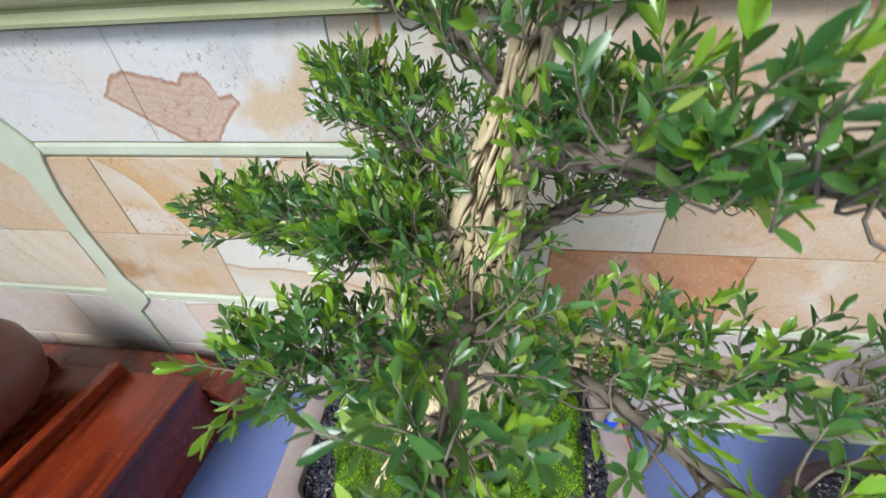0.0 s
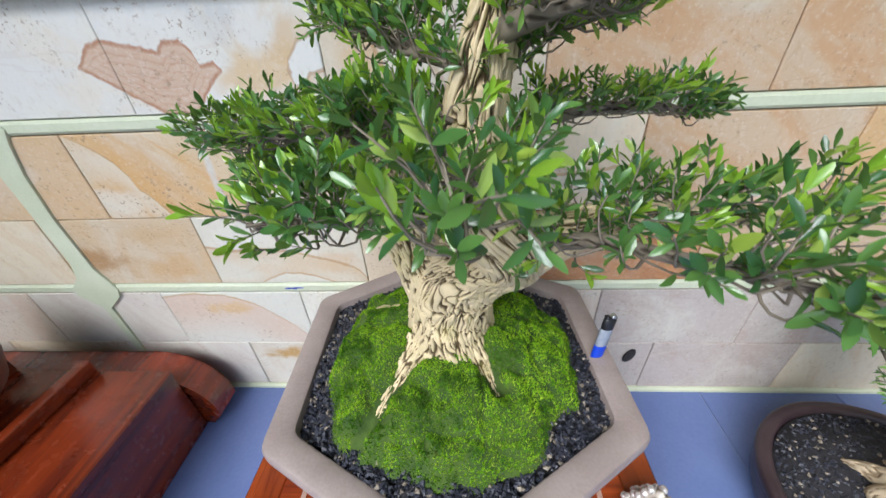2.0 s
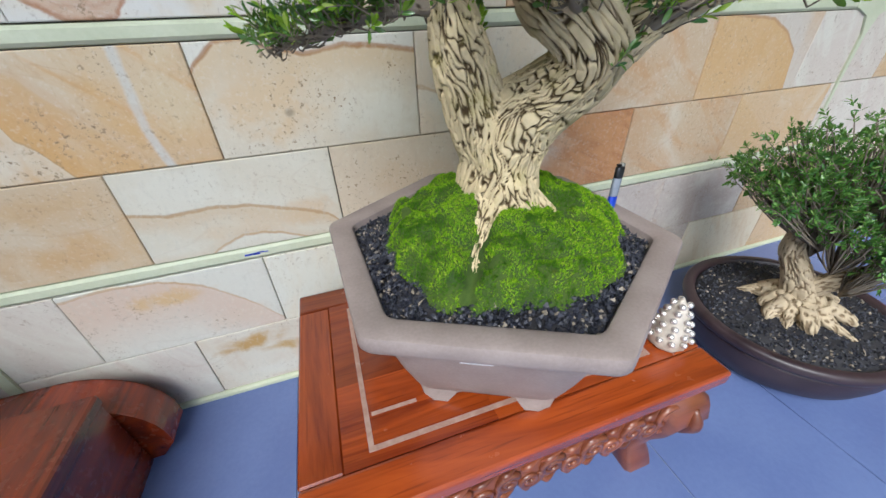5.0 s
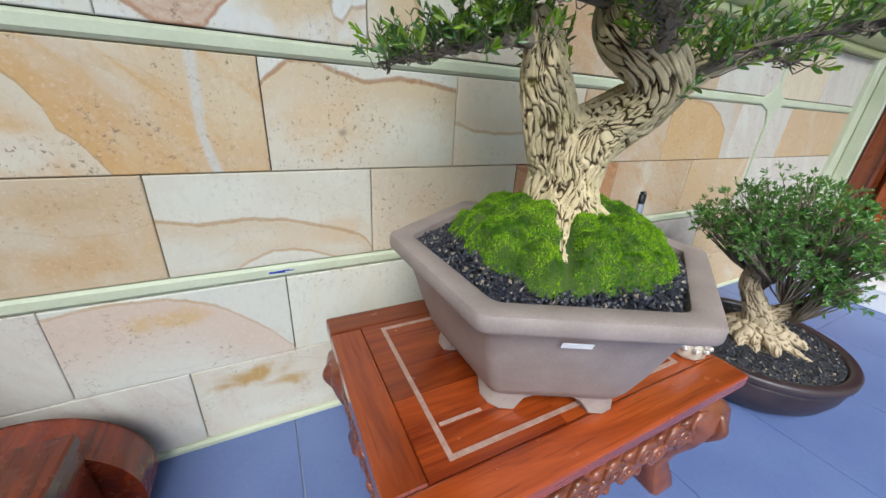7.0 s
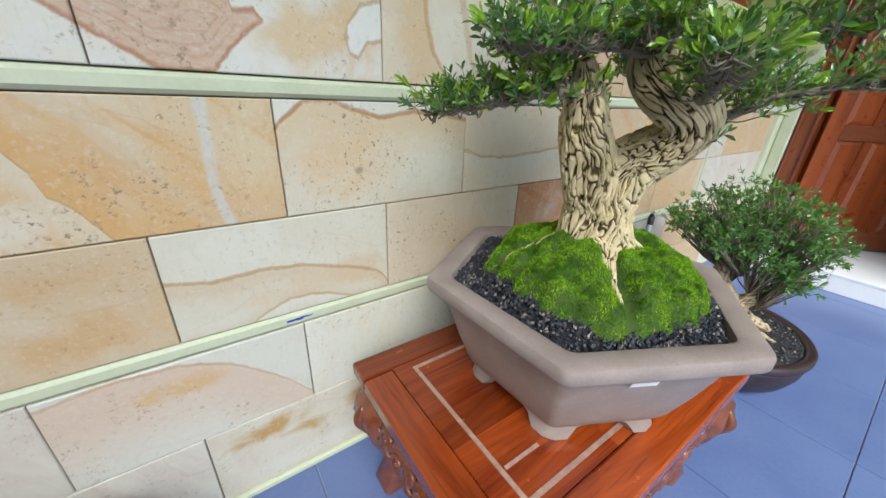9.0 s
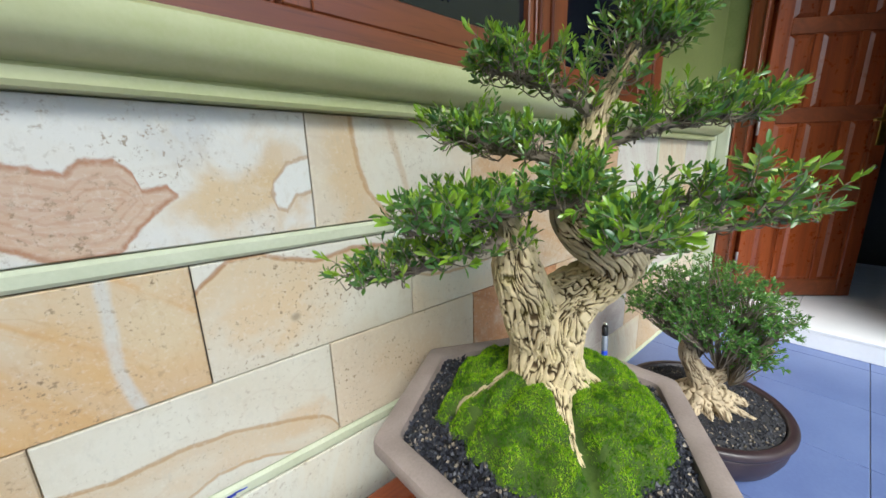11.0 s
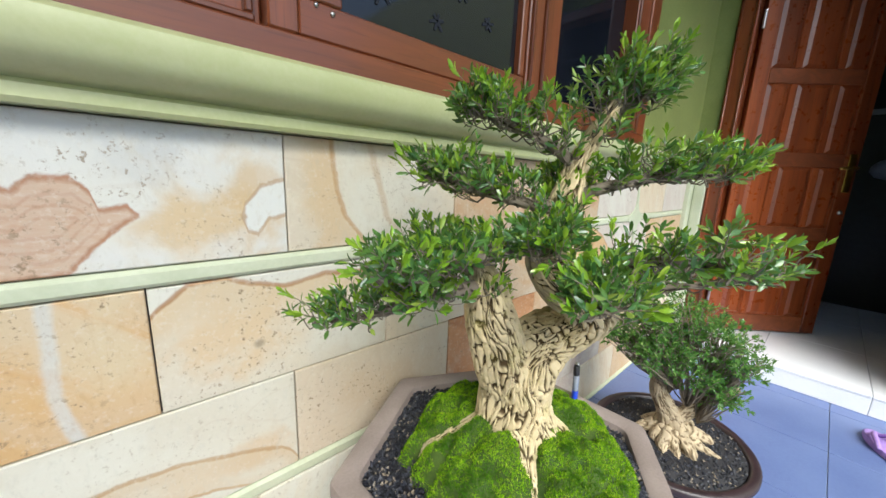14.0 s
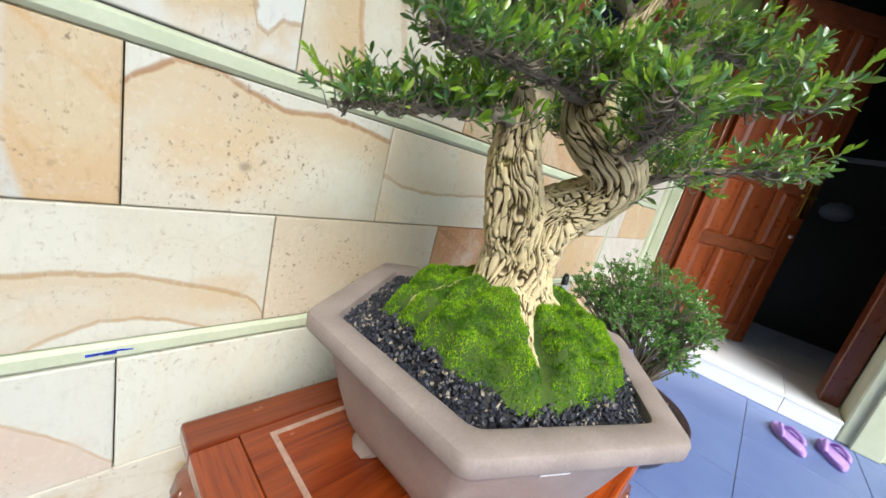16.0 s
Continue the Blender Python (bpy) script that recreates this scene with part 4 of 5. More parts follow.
MAIN = [(0.422, -0.350, 0.575, 0.092), (0.422, -0.350, 0.605, 0.076), (0.423, -0.346, 0.640, 0.062), (0.425, -0.341, 0.685, 0.055), (0.436, -0.344, 0.735, 0.056),
        (0.468, -0.362, 0.770, 0.044), (0.489, -0.390, 0.799, 0.038), (0.490, -0.414, 0.826, 0.034), (0.471, -0.415, 0.850, 0.033),
        (0.453, -0.391, 0.874, 0.034), (0.450, -0.367, 0.900, 0.033), (0.456, -0.359, 0.930, 0.030), (0.461, -0.365, 0.965, 0.026),
        (0.470, -0.370, 1.005, 0.020), (0.479, -0.374, 1.045, 0.014), (0.484, -0.392, 1.085, 0.010), (0.492, -0.412, 1.122, 0.007), (0.505, -0.425, 1.150, 0.004)]
LEFT = [(0.422, -0.343, 0.675, 0.040), (0.408, -0.336, 0.725, 0.044), (0.388, -0.328, 0.775, 0.040), (0.370, -0.323, 0.825, 0.035), (0.358, -0.324, 0.865, 0.026), (0.345, -0.328, 0.893, 0.014), (0.33, -0.332, 0.91, 0.006)]
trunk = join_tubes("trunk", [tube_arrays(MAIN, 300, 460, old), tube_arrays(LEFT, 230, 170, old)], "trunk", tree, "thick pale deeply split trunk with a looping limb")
ROOTS = ([(0.392, -0.378, 0.645, 0.025), (0.362, -0.415, 0.617, 0.014), (0.337, -0.452, 0.594, 0.009), (0.318, -0.482, 0.572, 0.004)],
         [(0.450, -0.375, 0.640, 0.022), (0.472, -0.405, 0.622, 0.014), (0.486, -0.435, 0.608, 0.008)],
         [(0.392, -0.315, 0.635, 0.020), (0.345, -0.288, 0.617, 0.012), (0.305, -0.272, 0.602, 0.008), (0.290, -0.272, 0.590, 0.004)],
         [(0.458, -0.322, 0.632, 0.022), (0.498, -0.302, 0.612, 0.014), (0.535, -0.285, 0.590, 0.006)])
for r in ROOTS:
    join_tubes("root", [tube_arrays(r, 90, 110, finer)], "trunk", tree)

LEAF_V = np.array([(0, 0, 0), (-0.17, 0.28, 0.05), (0, 0.30, 0), (0.17, 0.28, 0.05), (-0.24, 0.64, 0.07), (0, 0.66, 0.0), (0.24, 0.64, 0.07), (-0.12, 0.90, 0.03), (0.12, 0.90, 0.03), (0, 1.0, -0.02)])
LEAF_F = ((0, 2, 1), (0, 3, 2), (1, 2, 5, 4), (2, 3, 6, 5), (4, 5, 7), (5, 6, 8), (5, 8, 9, 7))


class Leaves:
    """Collects leaves and writes them as one mesh."""

    def __init__(self):
        self.v, self.f = [], []

    def add(self, p, d, up, size, wide=1.0, curl=0.0):
        d = d / (np.linalg.norm(d) + 1e-9)
        x = np.cross(d, up)
        x /= np.linalg.norm(x) + 1e-9
        n = np.cross(x, d)
        q = LEAF_V * (0.66 * wide, 1.0, 1.0)
        q[:, 2] -= curl * q[:, 1] ** 2
        o = len(self.v)
        self.v += [tuple(r) for r in p + size * (q[:, :1] * x + q[:, 1:2] * d + q[:, 2:] * n)]
        self.f += [tuple(i + o for i in f) for f in LEAF_F]

    def mesh(self, name, material):
        me = bpy.data.meshes.new(name)
        me.from_pydata(self.v, [], self.f)
        me.polygons.foreach_set("use_smooth", [True] * len(me.polygons))
        me.materials.append(MAT[material])
        return me


def unit(v):
    return v / (np.linalg.norm(v) + 1e-9)


single = Leaves()
single.add(np.zeros(3), np.array((0.0, 1.0, 0.0)), np.array((0.0, 0.0, 1.0)), 1.0, 1.0, 0.08)
SINGLE_LEAF = single.mesh("leaf", "leaf_young")
leaf_count = [0]


def place_leaf(owner, p, d, up, size):
    """A leaf of its own, sharing one mesh with the others."""
    d = unit(d)
    x = unit(np.cross(d, up))
    n = np.cross(x, d)
    ob = part_mesh("leaf", SINGLE_LEAF, "leaf_young", owner)
    ob.matrix_local = Matrix([[x[i] * size, d[i] * size, n[i] * size, p[i]] for i in range(3)] + [[0, 0, 0, 1]])
    leaf_count[0] += 1


def shoot(rng, leaves, young, p, u, length, leaf, pairs, owner=None):
    """A twig with opposite pairs of leaves; the last ones stand up in a tuft."""
    a = unit(np.cross(u, rng.normal(size=3)))
    b = np.cross(u, a)
    fresh = rng.rand() < 0.44
    for i in range(pairs):
        s = (i + 0.6) / pairs
        q = p + u * length * s
        r = a if i % 2 else b
        open_by = radians(rng.uniform(35, 62) * (1 - 0.55 * s) + 8)
        for sg in (1, -1):
            r2 = unit(r * sg + 0.35 * rng.normal(size=3))
            d = u * math.cos(open_by) + r2 * math.sin(open_by)
            size = leaf * rng.uniform(0.7, 1.15) * (0.85 if s > 0.85 else 1.0)
            if fresh and s > 0.45:
                d = u * math.cos(0.55 * open_by) + r2 * math.sin(0.55 * open_by)
                size *= 1.05
            up, wide, curl = u * 0.6 + rng.normal(size=3) * 0.25, rng.uniform(0.8, 1.15), rng.uniform(0.0, 0.18)
            if fresh and s > 0.45 and owner is not None and leaf_count[0] < 300 and rng.rand() < 0.22:
                place_leaf(owner, q, d, up, size)
            else:
                (young if fresh and s > 0.45 else leaves).add(q, d, up, size, wide, curl)
    return fresh


def thin(pts, around=5, along=5):
    return tube_arrays(pts, around, along)


def pad(rng, tree_ob, spine, spread, count, leaf=0.0170, lift=0.75, flat=0.026, length=0.028, name="foliage_pad", leafmat="leaf"):
    """One layer of foliage: a limb along spine (x, y, z, radius), side twigs and leafy shoots above and round it."""
    spine = [*spine[:-1], (*spine[-1][:3], spine[-1][3] * 0.4)]
    line = catmull(spine, 40)
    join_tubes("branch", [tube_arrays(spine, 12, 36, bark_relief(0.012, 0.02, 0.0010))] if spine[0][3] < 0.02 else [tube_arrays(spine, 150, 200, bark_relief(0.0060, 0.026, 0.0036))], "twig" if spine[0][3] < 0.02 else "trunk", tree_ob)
    leaves, young, twigs = Leaves(), Leaves(), []
    for k in range(int(count * 1.3)):
        t = rng.beta(1.5, 1.05)
        c = line[int(t * 39)]
        side = np.array((rng.normal(), rng.normal(), 0.0))
        side = unit(side) * spread * math.sqrt(rng.rand()) * (0.55 + 0.45 * math.sin(math.pi * min(1, t * 0.9 + 0.1)))
        tip = c[:3] + side + np.array((0, 0, rng.uniform(-0.35, 1.0) * flat))
        ahead = unit(line[min(39, int(t * 39) + 3)][:3] - line[max(0, int(t * 39) - 3)][:3])
        u = unit(np.array((0, 0, lift)) + 0.55 * unit(side + 1e-6) + 0.35 * ahead + 0.35 * rng.normal(size=3))
        ln = length * rng.uniform(0.6, 1.25)
        shoot(rng, leaves, young, tip, u, ln, leaf, rng.randint(3, 6), tree_ob)
        mid = (c[:3] + tip) / 2 - np.array((0, 0, 0.006)) + rng.normal(size=3) * 0.004
        twigs.append(thin([(*c[:3], 0.0015), (*mid, 0.0011), (*tip, 0.0008), (*(tip + u * ln), 0.0004)], 4, 7))
    tagged(join_tubes("twig_mass", twigs, "twig", tree_ob), kind="stuff")
    ob = tagged(part_mesh(name, leaves.mesh(name, leafmat), leafmat, tree_ob), kind="stuff")
    if young.v:
        tagged(part_mesh("young_foliage", young.mesh("young_foliage", "leaf_young"), "leaf_young", tree_ob), kind="stuff")
    return ob


rng = np.random.RandomState(21)
PADS = (
    # spine rows, spread, shoots, depth of the layer
    (((0.358, -0.326, 0.872, 0.012), (0.29, -0.310, 0.870, 0.008), (0.215, -0.275, 0.850, 0.005), (0.150, -0.222, 0.834, 0.0025)), 0.040, 95, 0.020),
    (((0.454, -0.362, 0.920, 0.010), (0.35, -0.355, 0.926, 0.007), (0.25, -0.340, 0.918, 0.005), (0.172, -0.325, 0.912, 0.0025)), 0.042, 110, 0.020),
    (((0.463, -0.367, 0.975, 0.010), (0.40, -0.325, 0.990, 0.007), (0.345, -0.275, 1.008, 0.005), (0.305, -0.238, 1.018, 0.0025)), 0.045, 115, 0.030),
    (((0.520, -0.420, 0.832, 0.010), (0.548, -0.475, 0.868, 0.006), (0.595, -0.545, 0.892, 0.0035), (0.660, -0.605, 0.906, 0.003)), 0.042, 54, 0.028),
    (((0.476, -0.372, 0.780, 0.036), (0.510, -0.408, 0.820, 0.029), (0.545, -0.430, 0.852, 0.020), (0.60, -0.447, 0.872, 0.011), (0.66, -0.458, 0.878, 0.006), (0.72, -0.462, 0.872, 0.003)), 0.050, 75, 0.030),
    (((0.466, -0.418, 0.858, 0.010), (0.410, -0.462, 0.886, 0.008), (0.355, -0.486, 0.896, 0.005), (0.302, -0.505, 0.903, 0.0025)), 0.036, 85, 0.024),
    (((0.452, -0.372, 0.895, 0.012), (0.55, -0.290, 0.915, 0.008), (0.65, -0.250, 0.915, 0.006), (0.745, -0.242, 0.905, 0.003)), 0.045, 85, 0.022),
    (((0.385, -0.320, 0.820, 0.010), (0.38, -0.265, 0.885, 0.007), (0.36, -0.235, 0.905, 0.005), (0.335, -0.215, 0.915, 0.0025)), 0.042, 75, 0.026),
    (((0.478, -0.374, 1.040, 0.009), (0.43, -0.335, 1.078, 0.006), (0.385, -0.298, 1.098, 0.004), (0.358, -0.268, 1.108, 0.002)), 0.038, 95, 0.030),
    (((0.468, -0.369, 0.998, 0.010), (0.53, -0.440, 1.024, 0.007), (0.595, -0.490, 1.034, 0.005), (0.655, -0.530, 1.038, 0.0025)), 0.044, 105, 0.032),
    (((0.482, -0.385, 1.078, 0.008), (0.492, -0.405, 1.108, 0.006), (0.510, -0.425, 1.128, 0.004), (0.530, -0.442, 1.142, 0.002)), 0.046, 115, 0.042),
    (((0.462, -0.366, 0.968, 0.009), (0.515, -0.340, 1.000, 0.006), (0.565, -0.315, 1.008, 0.004), (0.605, -0.295, 1.008, 0.002)), 0.040, 70, 0.024),
    (((0.452, -0.385, 0.880, 0.010), (0.448, -0.470, 0.922, 0.007), (0.446, -0.535, 0.936, 0.005), (0.445, -0.588, 0.934, 0.0025)), 0.038, 48, 0.026),
    (((0.456, -0.360, 0.932, 0.009), (0.415, -0.390, 0.936, 0.006), (0.375, -0.402, 0.934, 0.004), (0.335, -0.402, 0.930, 0.002)), 0.042, 60, 0.026),
)
for spine, spread, count, depth in PADS:
    pad(rng, tree, spine, spread, count, flat=depth)

# ---- cigarette lighter stuck in the grit ----
lighter = thing("lighter", "clear and blue plastic cigarette lighter stuck upright in the grit", "lighter", at=(0.652, -0.318, 0.545), turn=20)
lighter.matrix_world = pose(0.647, -0.338, 0.562, -3, 8, 20)
part("tank", lathe([(0.0075, 0.0), (0.0085, 0.002), (0.0085, 0.030), (0.0080, 0.031)], 20, 1.25, 0.75), "blue", lighter)
part("clear_body", lathe([(0.0080, 0.0315), (0.0085, 0.033), (0.0085, 0.062), (0.0080, 0.063)], 20, 1.25, 0.75), "clear", lighter)
part("hood", lathe([(0.0084, 0.0635), (0.0088, 0.065), (0.0088, 0.080), (0.0070, 0.083)], 20, 1.2, 0.75), "black", lighter)
part("spark_wheel", lathe([(0.0035, -0.004), (0.0045, -0.003), (0.0045, 0.003), (0.0035, 0.004)], 14), "steel", lighter).matrix_local = pose(0.004, 0, 0.084, 90, 0, 0)
part("button", boxed(-0.010, -0.003, -0.004, 0.004, 0.0835, 0.087, 0.001), "black", lighter)

# ---- beaded white cone ornament on the table ----
orn = thing("beaded_ornament", "white cone ornament studded with pearly beads on the table corner", "ornament", at=(0.718, -0.474, TZ))
part("cone", lathe([(0.028, 0.0), (0.033, 0.006), (0.033, 0.022), (0.028, 0.044), (0.020, 0.068), (0.010, 0.090), (0.002, 0.104)], 9), "white", orn)
bead_bm = bmesh.new()
bmesh.ops.create_icosphere(bead_bm, subdivisions=2, radius=0.0060)
bead_me = bpy.data.meshes.new("bead")
bead_bm.to_mesh(bead_me)
bead_bm.free()
for k in range(6):
    z = 0.026 + 0.0135 * k
    r = 0.0350 - 0.0046 * k
    n = max(4, 11 - 1.4 * k)
    for i in range(int(n)):
        a = 2 * math.pi * (i + 0.5 * (k % 2)) / int(n)
        b = part_mesh("bead", bead_me, "bead", orn)
        b.location = (r * math.cos(a), r * math.sin(a), z)

# ---- second bonsai in a low round pot on the floor ----
QX, QY = 1.350, -0.380
pot2 = thing("round_pot", "low round dark brown glazed bonsai pot standing on the floor", "pot", at=(QX, QY, 0))
part("body", lathe([(0.185, 0.002), (0.205, 0.004), (0.232, 0.030), (0.250, 0.070), (0.256, 0.108), (0.256, 0.120), (0.230, 0.122)], 64, 1.0, 0.95), "pot_dark", pot2)
part("rim", lathe([(0.232, 0.1222), (0.262, 0.1222), (0.2645, 0.128), (0.2645, 0.142), (0.258, 0.148), (0.240, 0.148), (0.234, 0.143), (0.231, 0.1235)], 64, 1.0, 0.95), "pot_dark", pot2)
soil2 = part("soil", lathe([(0.231, 0.110), (0.230, 0.139), (0.15, 0.145), (0.06, 0.150), (0.01, 0.151)], 48, 1.0, 0.95, QX, QY), "soil")
tagged(soil2, "dark soil in the low round pot", "soil")


def round_grit(r):
    a, q = r.uniform(0, 6.283), math.sqrt(r.rand()) * 0.228
    return (QX + q * math.cos(a), QY + 0.95 * q * math.sin(a), 0.1395 + 0.012 * (1 - q / 0.228) + r.uniform(0, 0.003))


grains("grit", 2600, round_grit, 0.0040, 5, "grit", "black grit and pale husks on the round pot's soil", "grit")
tree2 = thing("small_bonsai", "small bonsai with flared pale roots and a dense dark green crown", "bonsai", at=(0, 0, 0))
T2 = [(QX + 0.010, QY - 0.010, 0.120, 0.085), (QX + 0.010, QY - 0.010, 0.160, 0.060), (QX + 0.002, QY, 0.200, 0.042), (QX - 0.015, QY + 0.02, 0.255, 0.032), (QX - 0.03, QY + 0.05, 0.32, 0.025), (QX - 0.02, QY + 0.05, 0.40, 0.018), (QX, QY + 0.03, 0.47, 0.010), (QX + 0.01, QY, 0.55, 0.005)]
B2 = [(QX, QY, 0.205, 0.028), (QX + 0.03, QY - 0.05, 0.27, 0.022), (QX + 0.05, QY - 0.10, 0.33, 0.015), (QX + 0.06, QY - 0.15, 0.38, 0.008)]
rel2 = bark_relief(0.011, 0.05, 0.0040)
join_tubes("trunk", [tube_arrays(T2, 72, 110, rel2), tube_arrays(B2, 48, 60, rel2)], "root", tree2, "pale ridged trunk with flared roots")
for k in range(12):
    a = 2 * math.pi * k / 12 + 0.3 + 0.16 * math.sin(5.1 * k)
    r0, r1, r2 = 0.042, 0.088 + 0.014 * math.sin(3 * k), 0.116 + 0.024 * math.cos(2.3 * k)
    cx, cy = QX + 0.010, QY - 0.010
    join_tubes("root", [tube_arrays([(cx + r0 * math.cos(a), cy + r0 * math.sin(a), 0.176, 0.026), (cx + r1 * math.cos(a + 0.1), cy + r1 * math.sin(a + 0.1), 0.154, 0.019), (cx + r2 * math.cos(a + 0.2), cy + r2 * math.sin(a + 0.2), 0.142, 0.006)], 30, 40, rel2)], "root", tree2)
rng2 = np.random.RandomState(31)
CLUMPS = ((-0.02, 0.10, 0.50, 0.13, 0.07), (0.02, -0.02, 0.54, 0.14, 0.08), (0.03, -0.14, 0.50, 0.10, 0.07), (-0.04, 0.18, 0.44, 0.08, 0.05), (0.05, -0.20, 0.43, 0.08, 0.05),
          (-0.10, 0.0, 0.44, 0.09, 0.06), (0.11, 0.02, 0.45, 0.10, 0.06), (0.0, -0.08, 0.38, 0.10, 0.05), (0.04, -0.17, 0.33, 0.06, 0.05), (0.0, 0.06, 0.40, 0.10, 0.05))
for dx, dy, z, r, h in CLUMPS:
    leaves, young, twigs = Leaves(), Leaves(), []
    c = np.array((QX - 0.028 + dx * 0.90, QY + 0.035 + dy * 0.84, z + 0.045))
    root_pt = np.array((QX + dx * 0.3, QY + dy * 0.4, z - 0.10))
    for k in range(150):
        v = unit(rng2.normal(size=3)) * rng2.rand() ** 0.4 * rng2.choice((0.85, 1.0, 1.3), p=(0.35, 0.5, 0.15))
        p = c + v * (r, r, h)
        u = unit(v * (1, 1, 0.7) + np.array((0, 0, 0.5)) + 0.4 * rng2.normal(size=3))
        shoot(rng2, leaves, young, p, u, 0.018 * rng2.uniform(0.6, 1.3), 0.0160, rng2.randint(3, 6))
        if k % 3 == 0:
            twigs.append(thin([(*root_pt, 0.003), (*((root_pt + p) / 2 + rng2.normal(size=3) * 0.01), 0.002), (*p, 0.0012), (*(p + u * 0.02), 0.0007)], 4, 6))
    tagged(join_tubes("twig_mass", twigs, "twig", tree2), kind="stuff")
    tagged(part_mesh("foliage_clump", leaves.mesh("foliage_clump", "leaf_small"), "leaf_small", tree2), kind="stuff")
    if young.v:
        tagged(part_mesh("young_foliage", young.mesh("young_foliage", "leaf_small"), "leaf_small", tree2), kind="stuff")

# ---- wooden stand with a round brown pot, at the other end of the wall ----
stand = thing("plant_stand", "dark reddish wooden plant stand with ridged top and round-ended back board", "plant stand", at=(0, 0, 0))
SX0, SX1, SY0, SY1, SZ = -1.05, -0.345, -0.95, -0.135, 0.255
part("top_board", boxed(SX0, SX1, SY0, SY1, SZ - 0.028, SZ, 0.004), "stand", stand)
part("side_panel", boxed(SX1 - 0.034, SX1 - 0.006, SY0 + 0.01, SY1 - 0.001, 0.001, SZ - 0.029, 0.003), "stand", stand)
part("side_panel", boxed(SX0 + 0.006, SX0 + 0.034, SY0 + 0.01, SY1 - 0.001, 0.001, SZ - 0.029, 0.003), "stand", stand)
part("front_panel", boxed(SX0 + 0.036, SX1 - 0.036, SY0 + 0.01, SY0 + 0.034, 0.001, SZ - 0.029, 0.003), "stand", stand)
for x in (-0.565, -0.80):
    part("ridge", boxed(x - 0.014, x + 0.014, SY0 + 0.002, SY1 - 0.002, SZ + 0.0005, SZ + 0.045, 0.005, 2), "stand", stand)
prof = [(-1.15, 0.001), (-1.15, 0.225)] + [(-0.46 + 0.165 * math.sin(radians(a)), 0.065 + 0.165 * math.cos(radians(a))) for a in range(0, 100, 9)] + [(-0.305, 0.03), (-0.33, 0.001)]
bm = loft([[(x, -0.055, z) for x, z in prof], [(x, -0.050, z) for x, z in prof], [(x, -0.110, z) for x, z in prof], [(x, -0.133, z * 0.985) for x, z in prof]])
bmesh.ops.recalc_face_normals(bm, faces=bm.faces)
part("back_board", bm, "stand", stand, "back board with a rounded end")
pot3 = thing("round_brown_pot", "round dark reddish brown pot with dark soil on the wooden stand", "pot", at=(-0.79, -0.345, SZ + 0.046))
pot3.scale = (1.12, 1.12, 1.3)
part("body", lathe([(0.12, 0.0), (0.135, 0.002), (0.165, 0.030), (0.182, 0.075), (0.180, 0.120), (0.166, 0.148), (0.13, 0.149)], 56), "pot_red", pot3)
part("rim", lathe([(0.132, 0.1492), (0.160, 0.1492), (0.162, 0.154), (0.158, 0.162), (0.140, 0.163), (0.133, 0.158), (0.131, 0.1495)], 56), "pot_red", pot3)
tagged(part("soil", lathe([(0.142, SZ + 0.18), (0.142, SZ + 0.228), (0.06, SZ + 0.236), (0.01, SZ + 0.238)], 40, cx=-0.79, cy=-0.345), "soil"), "dark soil in the round brown pot", "soil")

# ---- small marks on the wall ----
smear = bmesh.new()
random.seed(4)
for k in range(5):
    box(smear, -0.032 + 0.009 * k, -0.018 + 0.009 * k, -0.0042, -0.003, 0.428 + random.uniform(-0.002, 0.002), 0.4305 + random.uniform(0, 0.002))
tagged(part("paint_smear", smear, "blue"), "short blue paint smear on the mortar band", "paint mark")
chip = lathe([(0.022, 0.0), (0.024, 0.004), (0.016, 0.010), (0.004, 0.012)], 9, 0.6, 1.2)
ob = part("stone_chip", chip, "soil")
ob.matrix_world = pose(0.925, -0.0015, 0.165, 90, 20, 0)
tagged(ob, "brown rough chip stuck to the lower stone course", "stone chip")


